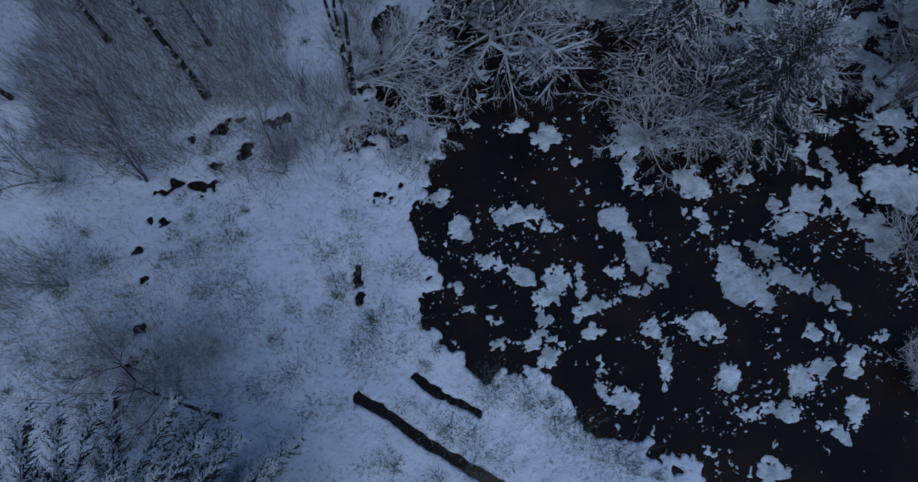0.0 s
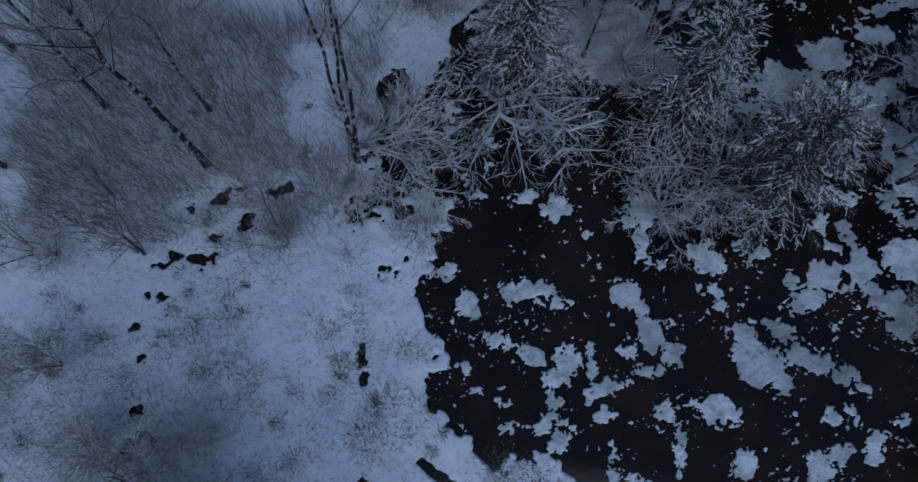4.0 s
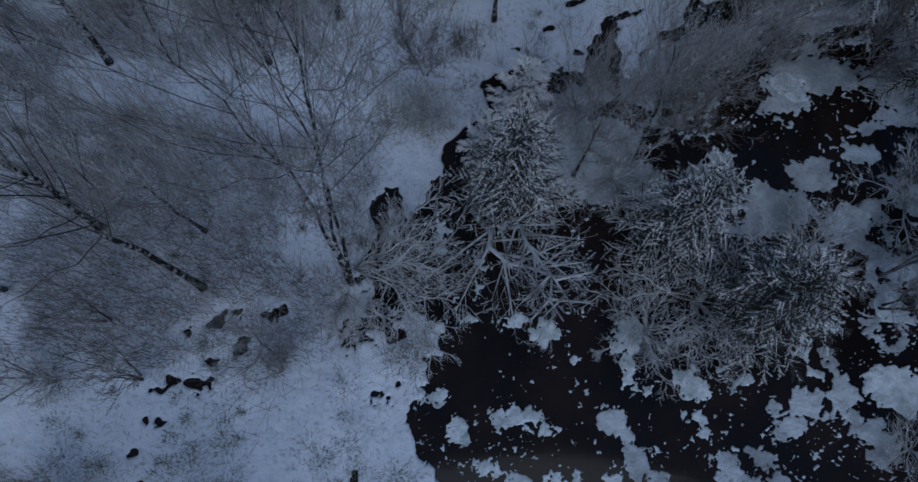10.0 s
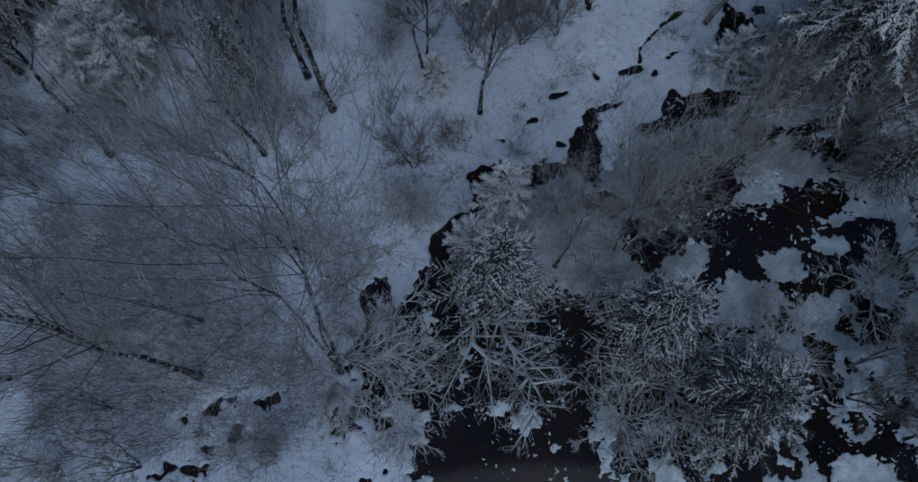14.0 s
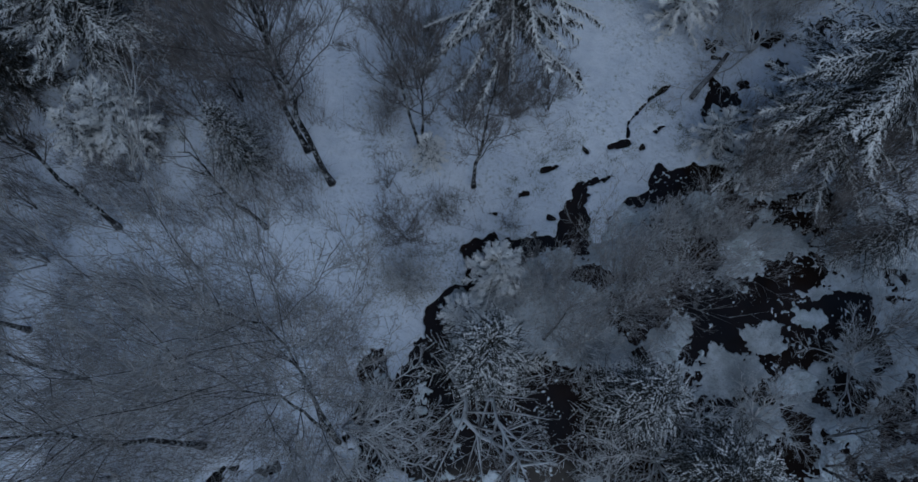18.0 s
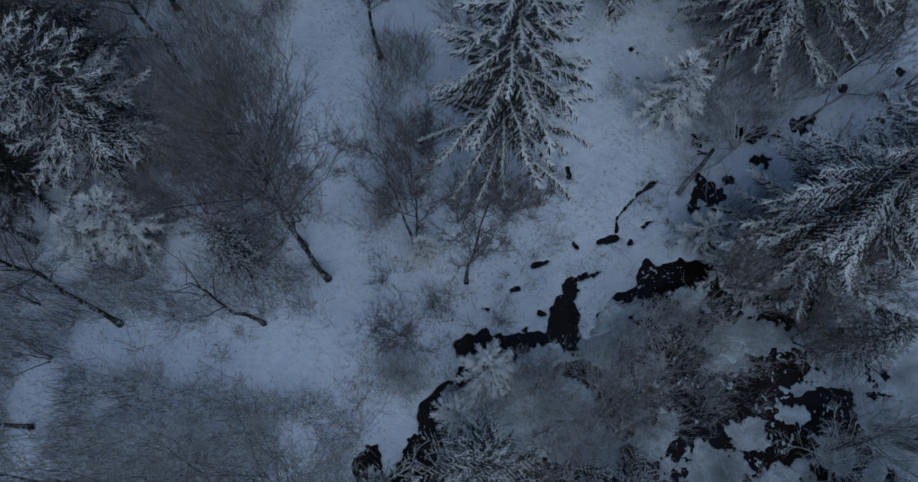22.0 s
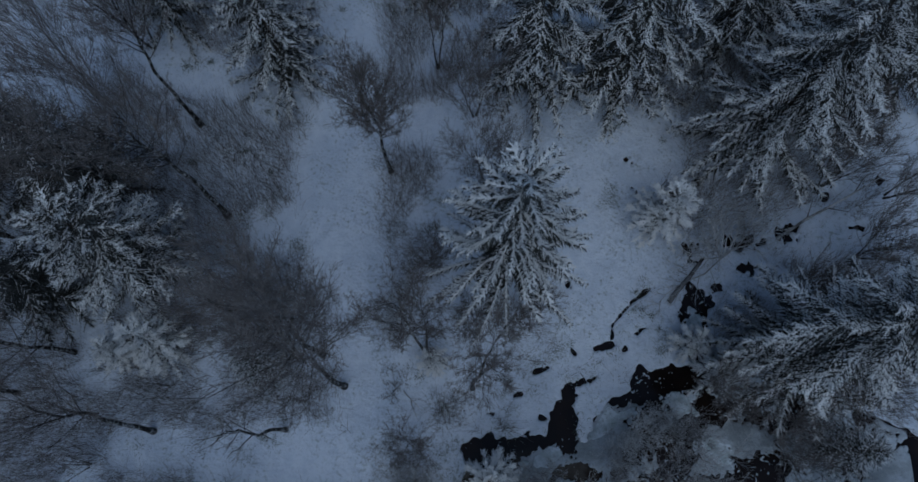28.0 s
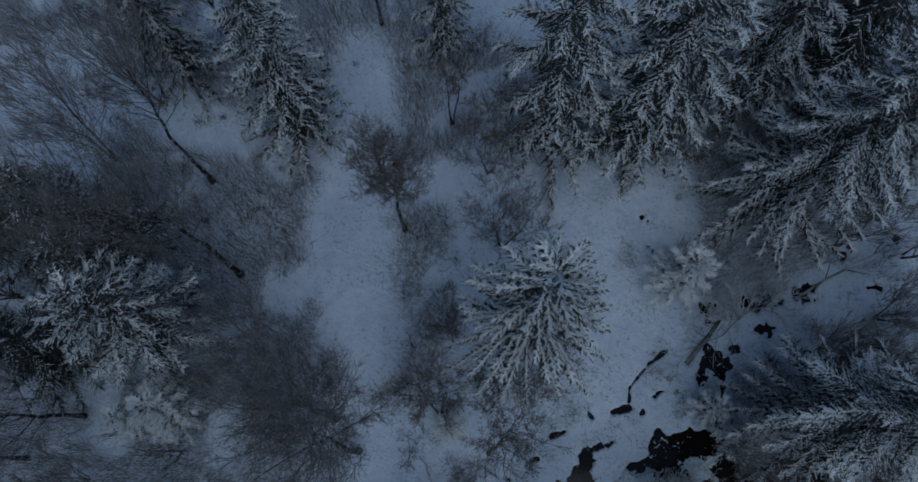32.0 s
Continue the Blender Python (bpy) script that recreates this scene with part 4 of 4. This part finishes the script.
# ---- conifers ----
def bough_mesh(seed, long, many, needle, branches, reach, per, under, drop, hang, white):
    """One bough along +x: a drooping axis thick with short frosted shoots, side branchlets, and dark shoots hanging
    below that also stand in for shade between boughs.
    """
    rng = np.random.default_rng(seed)

    def on_axis(count, first=0.06):
        f = rng.uniform(first, 1.0, count)
        zero = np.zeros((count, 3))
        return f, along_line(zero, zero + np.array([1.0, 0.0, 0.0]), np.full(count, long), hang, f)

    def sided(count, ahead, aside, low, high):
        s = np.where(rng.random(count) < 0.5, -1.0, 1.0)
        return unit(np.stack([rng.uniform(*ahead, count), s * rng.uniform(*aside, count), rng.uniform(low, high, count)], 1))

    one = np.array([[0.0, 0.0, 0.0]])
    axis = spikes(one, one + np.array([1.0, 0.0, 0.0]), np.array([long]), np.array([0.010 * long + 0.022]), hang, 5)
    n1 = int(many * long) + 3
    f1, p1 = on_axis(n1)
    d1, l1 = sided(n1, (0.4, 1.0), (0.25, 1.0), -0.1, 0.35), needle * rng.uniform(0.6, 1.3, n1)
    n2 = int(branches * long) + 2
    f2 = 0.12 + 0.86 * (np.arange(n2) + 0.5 + rng.uniform(-0.3, 0.3, n2)) / n2
    zero = np.zeros((n2, 3))
    p2 = along_line(zero, zero + np.array([1.0, 0.0, 0.0]), np.full(n2, long), hang, f2)
    hand_of = np.where(np.arange(n2) % 2 == 0, -1.0, 1.0)
    angle = np.radians(rng.normal(50, 12, n2) - 14 * f2)
    d2 = unit(np.stack([np.cos(angle), hand_of * np.sin(angle), rng.normal(-0.18, 0.2, n2)], 1))
    l2 = reach * (0.35 + 0.65 * np.sin(np.pi * np.clip(0.12 + 0.9 * f2, 0, 1)) ** 0.7) * rng.uniform(0.65, 1.2, n2) * min(1.2, 0.3 + long / 3.0) + needle
    on = np.tile((np.arange(per) + 0.5) / per, n2)
    row = np.repeat(np.arange(n2), per)
    p3 = along_line(p2[row], d2[row], l2[row], -0.15, on)
    across = unit(np.cross(d2, [0.0, 0.0, 1.0]))[row] * np.where(np.arange(n2 * per) % 2 == 0, -1.0, 1.0)[:, None]
    d3 = unit(d2[row] * 0.75 + across * rng.uniform(0.35, 0.8, n2 * per)[:, None] + rng.normal(0, 0.12, (n2 * per, 3)) + np.array([0, 0, 0.08]))
    l3 = needle * rng.uniform(0.6, 1.2, len(p3)) * (1.2 - 0.5 * on)
    n4 = int(under * long) + 2
    f4, p4 = on_axis(n4)
    p4[:, 2] -= 0.05
    d4 = sided(n4, (0.1, 0.8), (0.2, 0.9), -1.1, -0.55)
    l4 = drop * (1.15 - 0.7 * f4) * rng.uniform(0.5, 1.2, n4) * min(1.0, 0.4 + long / 3.5)
    sets = [axis, tips_of(p1, d1, l1, 0.14 * l1 + 0.003), spikes(p2, d2, l2, 0.014 * l2 + 0.0065, -0.15, 2), tips_of(p3, d3, l3, 0.14 * l3 + 0.003), tips_of(p4, d4, l4, 0.05 * l4 + 0.018)]
    # Frost thins inwards and skips hanging shoots, which also paints the crown's inner shade.
    w1 = rng.random(n1) < white * (0.7 + 0.5 * f1)
    w2 = rng.random(n2) < white * (0.6 + 0.5 * f2)
    w3 = np.repeat(w2, per) & (rng.random(len(p3)) < 0.35 + 0.55 * f2[row] + (0.45 if white in (0.95, 1.0) else 0.0))
    frost = np.concatenate([np.full(len(axis[1]), white > 0.9), np.repeat(w1, 2), np.repeat(w2, 9), np.repeat(w3, 2), np.zeros(2 * n4, bool)])
    v, f = joined(sets)
    swing = rng.uniform(-1, 1, 4)
    q = v[:, 0] / long
    v[:, 1] += long * (0.10 * swing[0] * q**2 + 0.025 * swing[1] * np.sin(7 * q + 3 * swing[2]))
    v[:, 2] += long * 0.03 * np.sin(6 * q + 5 * swing[3]) * q
    me = mesh_of("bough", v, f, NEEDLES_DARK)
    me.materials.append(NEEDLES_WHITE)
    me.polygons.foreach_set("material_index", frost.astype(np.int32))
    return me


# shoots for each metre, their length, branchlets for each metre, their reach, shoots on each, hanging shoots for each metre, their length, droop, frosted share
BOUGH_KINDS = {
    "rimed": (84, 0.12, 7, 0.22, 8, 56, 0.60, -0.30, 1.0),
    "slender": (56, 0.12, 11, 0.44, 8, 26, 0.60, -0.26, 0.86),
    "young": (66, 0.12, 12, 0.28, 7, 8, 0.22, -0.08, 0.95),
    "lacy": (18, 0.075, 7, 0.80, 13, 8, 0.30, -0.20, 0.62),
    "full": (36, 0.12, 10, 0.50, 8, 28, 0.60, -0.28, 0.80),
    "dark": (14, 0.18, 8, 0.70, 7, 22, 0.70, -0.16, 0.25),
    "clotted": (30, 0.07, 13, 0.36, 10, 9, 0.30, -0.14, 0.42),
    "clumped": (36, 0.12, 12, 0.50, 8, 24, 0.60, -0.20, 0.80),
}
BOUGHS = {}
for look_of, shape_of in BOUGH_KINDS.items():
    BOUGHS[look_of] = [(long, [bough_mesh(100 + 7 * k + int(long * 10), long, *shape_of) for k in range(3)]) for long in (0.7, 1.5, 2.6, 4.2)]


def spruce_tree(name, label, seed, tall, wide, look_of, low=0.08, gap=0.5, shape=0.8, whorl=6):
    """A spruce: trunk, and its boughs in whorls, each a part of its own."""
    rng = np.random.default_rng(seed)
    ob = thing(name, label, "tree")
    k = np.linspace(0, 1, 8)
    tv, tf = tube(np.stack([0 * k, 0 * k, tall * 0.985 * k], 1), (0.012 * tall + 0.03) * (1 - 0.95 * k) + 0.006, 9)
    part("trunk", mesh_of("trunk", tv, tf, SPRUCE_BARK, True), ob)
    z, turn = low * tall, 0.0
    while z < tall * 0.985:
        q = z / tall
        for w in range(whorl if q < 0.9 else 4):
            turn += 6.283 / whorl + rng.normal(0, 0.12)
            long = wide * ((1 - q) / (1 - low)) ** shape * rng.uniform(0.72, 1.05) + 0.22
            pick = min(BOUGHS[look_of], key=lambda row: abs(math.log(row[0] / long)))
            b = part("bough", pick[1][rng.integers(3)], ob)
            rise_by = -8 + 58 * q**2.2 + rng.normal(0, 6)
            b.matrix_basis = pose(0, 0, z + rng.normal(0, gap * 0.2), 0, 0, math.degrees(turn)) @ pose(0, 0, 0, 0, -rise_by, 0) @ pose(0, 0, 0, rng.normal(0, 8), 0, 0) @ Matrix.Diagonal((long / pick[0],) * 3 + (1,))
        turn += 0.42
        z += gap * (1.0 - 0.3 * q)
    return ob


RIMED = "tall spruce with boughs thickly white with frost"
DARK = "dark green spruce dusted with snow"
plant(spruce_tree("spruce_tree", RIMED, 61, 18, 3.8, "rimed", 0.32, 1.0, 0.6, 7), 3.1, 30.4)
big = plant(spruce_tree("spruce_tree", RIMED, 62, 18, 4.6, "slender", 0.14, 1.05, 0.65, 7), 16.8, 26.4)
replant(big, 17.0, 38.0, 120, 1.02)
dense = plant(spruce_tree("spruce_tree", DARK, 63, 17, 3.7, "full", 0.08, 1.05, 0.65, 6), 4.8, 42.2, 0, 1.2)
replant(dense, 9.5, 42.0, 70, 1.26)
replant(dense, 15.5, 44.5, 200, 1.0)
replant(dense, -8.8, 42.5, 140, 0.92)
replant(dense, -15.6, 46.0, 250, 0.75)
replant(dense, -0.8, 47.6, 30, 0.65)
plant(spruce_tree("spruce_tree", RIMED, 69, 19, 5.0, "slender", 0.15, 0.9, 0.45, 8), -8.0, -3.4)
dark = plant(spruce_tree("spruce_tree", "dark spruce with little frost on its boughs", 64, 12, 3.8, "dark", 0.1, 1.0), -18.0, 35.4)
replant(dark, -20.0, 29.6, 90, 0.8)
replant(dark, 21.0, 46.5, 40, 1.25)
replant(dark, 25.0, 42.5, 160, 1.1)
replant(dark, 19.8, 41.2, 220, 0.75)
replant(dark, -22.5, 36.0, 10, 1.0)
plant(spruce_tree("pine_tree", "broad conifer with heavy layered frost", 65, 12, 3.7, "clumped", 0.25, 0.8, 0.5), -14.7, 30.6)
small = plant(spruce_tree("spruce_tree", "young spruce white with frost", 66, 8.5, 2.6, "lacy", 0.08, 0.62, 0.75, 6), 2.1, 16.6)
for x, y, turn, size in ((8.2, 15.0, 60, 0.95), (-8.9, 26.0, 100, 0.7), (19.3, 21.9, 200, 0.75)):
    replant(small, x, y, turn, size)
tuft = plant(spruce_tree("young_pine", "low bushy conifer thick with frost", 67, 5.0, 1.9, "young", 0.12, 0.5, 0.45, 6), 11.7, 33.9)
for x, y, turn, size in ((-14.2, 27.0, 80, 1.0), (-16.2, 26.6, 10, 0.7), (-0.4, 26.2, 0, 0.5), (14.4, 25.9, 50, 0.8), (12.9, 27.2, 120, 0.6), (2.6, 20.5, 30, 0.8), (1.2, 18.7, 140, 0.6)):
    replant(tuft, x, y, turn, size)
plant(spruce_tree("pine_tree", "bushy conifer with clots of frost over dark needles", 68, 6.5, 2.9, "clotted", 0.10, 0.5, 0.42, 7), 11.2, 12.1)
log = thing("fallen_log", "dark fallen trunk lying across snowy ice", "log")
lv, lf = tube([(0, 0, 0.10), (0.5, 0.62, 0.13), (1.2, 1.35, 0.12), (2.0, 2.4, 0.15)], [0.14, 0.135, 0.12, 0.09], 9)
part("trunk", mesh_of("log", lv, lf, LIMB_BARK, True), log)
plant(log, 12.2, 29.5)
log = thing("fallen_log", "dead trunk leaning up from the frozen stream", "log")
lv, lf = tube([(0, 0, 0), (1.4, 0.9, 0.8), (3.0, 1.7, 1.9), (4.6, 2.6, 3.0)], [0.085, 0.075, 0.055, 0.025], 9)
part("trunk", mesh_of("log", lv, lf, ALDER_BARK, True), log)
for k, (dx, dy, dz) in enumerate(((0.2, 0.9, 0.5), (0.9, -0.4, 0.6), (0.5, 0.8, 0.4))):
    at = np.array([(1.4, 0.9, 0.8), (2.3, 1.3, 1.4), (3.4, 1.95, 2.2)][k])
    lv, lf = tube([at, at + 0.5 * np.array([dx, dy, dz]), at + np.array([dx, dy, dz])], [0.035, 0.025, 0.008], 5)
    part("branch", mesh_of("branch", lv, lf, LIMB_BARK, True), log)
plant(log, 18.3, 33.0)

# ---- grass in the snow, and stems added as haze ----
CLEARINGS = [(-11.5, 5.5, 4.5, 3.0), (-4.5, 4.5, 4.0, 6.0), (-2, -1.5, 5.0, 3.5), (-12.5, 7.6, 6.0, 2.2), (-1.8, 20.5, 1.6, 5.0), (-7, 21.3, 4.5, 1.8), (-14.5, 21.8, 2.5, 1.2), (-3, 24, 2.6, 2.2),
             (-4.2, 30.5, 1.7, 3.2), (-5.8, 36, 2.4, 5.5), (-5.5, 44, 2.0, 5.0), (8.6, 29.5, 3.2, 4.2), (8.8, 35, 2.6, 3.2), (4, 25.5, 3.2, 1.6), (-23, 43, 3.5, 6.0), (-12, 1.2, 6.0, 3.6), (15.6, 31.6, 2.4, 2.2), (20.5, 33.2, 2.8, 1.6)]


TUFTS = [(-1.7, 3.9), (-2.8, 4.3), (-3.7, 2.8), (-3.0, 2.6), (-5.5, 7.1), (-7.6, 5.0), (-4.3, 9.3), (-4.0, 7.2), (-4.2, 5.4), (0.9, 1.8), (1.5, 2.1), (2.5, 1.1), (3.0, 0.8), (3.6, 0.6),
         (4.5, -0.2), (5.0, -0.6), (5.6, -0.9), (1.5, -0.8), (0.7, -0.6), (-0.9, 0.6), (-5.9, 2.2), (-9.3, 5.2), (-8.6, 7.2), (-4.8, 4.3), (-3.5, 3.4), (-9.9, 6.8), (-7.0, 10.2), (-6.9, 1.8),
         (-5.0, 6.6), (-3.6, 6.3), (-2.2, 6.1), (1.2, 1.4), (2.2, 1.6), (4.2, 0.2), (0.2, 0.3), (-0.4, 0.1)]


def clear(x, y):
    """One in the middle of a clearing, zero well outside it."""
    best = np.zeros(x.shape)
    for cx, cy, rx, ry in CLEARINGS:
        best = np.maximum(best, rise(-np.hypot((x - cx) / rx, (y - cy) / ry), -1.35, -0.75))
    return best


rng = np.random.default_rng(71)
cx, cy = rng.uniform(-16, 13, 5000), rng.uniform(-4, 48, 5000)
d = land_field(cx, cy)
keep = (d > 0.15) & (ripples(cx, cy, 1.6, 2, 0.5, 5.0) + 0.5 * rise(-d, -1.6, 0) + 0.25 * rise(-cy, -14.0, -8.0) > 0.32)
cx, cy = np.append(cx[keep][:300], [p[0] for p in TUFTS]), np.append(cy[keep][:300], [p[1] for p in TUFTS])
who = np.repeat(np.arange(len(cx)), np.where(np.arange(len(cx)) < 300, 70, 170))
reach = np.append(rng.uniform(0.08, 0.30, 300), rng.uniform(0.22, 0.42, len(TUFTS)))[who]
ox, oy = rng.normal(0, 1, len(who)) * reach, rng.normal(0, 1, len(who)) * reach
px, py = cx[who] + ox, cy[who] + oy
base = np.stack([px, py, ground_height(px, py, land_field(px, py)) - 0.03], 1)
way = unit(np.stack([ox * 2 + rng.normal(0, 0.45, len(px)), oy * 2 + rng.normal(0, 0.45, len(px)), np.full(len(px), 0.8)], 1))
v, f = spikes(base, way, rng.uniform(0.12, 0.36, len(px)), np.full(len(px), 0.013), -0.2, 1)
tagged(new("grass", mesh_of("grass", v, f, GRASS)), "tufts of withered grass poking through the snow", "grass", kind="stuff")

# Stems added outside the clearings to dim the snow like a veil of crowns.
px, py = rng.uniform(-28, 24, 260000), rng.uniform(-4, 53, 260000)
d = land_field(px, py)
keep = (d > 0.3) & (rng.random(len(px)) > clear(px, py) * 1.02) & (ripples(px, py, 3.0, 3, 0.6, 12.0) > -0.25 + 0.5 * rise(px, -4.0, 2.0) - 0.6 * rise(px, 12.0, 15.0))
px, py = px[keep][:115000], py[keep][:115000]
base = np.stack([px, py, ground_height(px, py) - 0.05], 1)
way = unit(np.stack([rng.normal(0, 0.42, len(px)), rng.normal(0, 0.42, len(px)), np.ones(len(px))], 1))
v, f = tips_of(base, way, rng.uniform(0.5, 2.4, len(px)), np.full(len(px), 0.0085))
tagged(new("undergrowth", mesh_of("undergrowth", v, f, BARE_TWIG)), "thin bare stems added as a haze that dims the ground", "undergrowth", kind="stuff")

px, py = rng.uniform(-17, -4, 60000), rng.uniform(-2, 9, 60000)
sx, sy = rng.uniform(-4.5, 0.5, 16000), rng.uniform(18.5, 22.0, 16000)
near = np.hypot((px + 12.0) / 4.8, (py - 3.4) / 3.2) + 0.7 * ripples(px, py, 1.4, 3, 0.6, 3.0) < 1.5 * rng.random(60000) ** 2.2
near_b = np.hypot((sx + 2.0) / 2.0, (sy - 20.4) / 1.4) + 0.7 * ripples(sx, sy, 1.0, 3, 0.6, 3.0) < 1.4 * rng.random(16000) ** 2.6
px, py = np.append(px[near][::2], sx[near_b][::2]), np.append(py[near][::2], sy[near_b][::2])
dry = land_field(px, py) > 0.1
px, py = px[dry], py[dry]
base = np.stack([px, py, ground_height(px, py) - 0.03], 1)
way = unit(np.stack([rng.normal(0, 0.5, len(px)), rng.normal(0, 0.5, len(px)), np.ones(len(px))], 1))
v, f = spikes(base, way, rng.uniform(0.25, 0.8, len(px)), np.full(len(px), 0.008), -0.3, 2)
tagged(new("sedge", mesh_of("sedge", v, f, SEDGE)), "dry brown sedge standing through thin snow", "grass", kind="stuff")

# ---- fallen branches ----
for x, y, turn, long, seed in ((-1.9, 24.8, -50, 1.5, 1), (-1.5, 24.3, -75, 1.1, 2), (-16.6, 24.3, 60, 1.7, 3), (-11.0, 19.8, 50, 1.3, 4), (-3.4, 18.9, 45, 1.6, 5), (22.3, 31.9, -60, 1.4, 6), (15.8, 2.9, 35, 1.6, 7), (-16.9, 22.5, 70, 1.2, 8)):
    rng = np.random.default_rng(300 + seed)
    k = np.linspace(0, 1, 6)
    branch = thing("fallen_branch", "bare white-frosted branch lying in the snow", "branch")
    path = np.stack([long * k, 0.18 * long * rng.normal() * k**2 + 0.03 * rng.normal(size=6), 0.04 + 0.12 * np.sin(3 * k)], 1)
    bv, bf = tube(path, 0.03 * (1 - 0.8 * k) + 0.004, 5)
    part("stem", mesh_of("stem", bv, bf, FROST_TWIG, True), branch)
    for a in (0.35, 0.6):
        at = np.array([np.interp(a, k, path[:, c]) for c in range(3)])
        side = np.array([0.5, rng.choice([-0.6, 0.6]), 0.15]) * long * 0.45
        bv, bf = tube([at, at + 0.5 * side + (0, 0, 0.02), at + side], [0.014, 0.01, 0.004], 4)
        part("twig", mesh_of("twig", bv, bf, FROST_TWIG, True), branch)
    branch.matrix_basis = pose(x, y, max(stand(x, y), 0.0) + 0.03, 0, 0, turn)
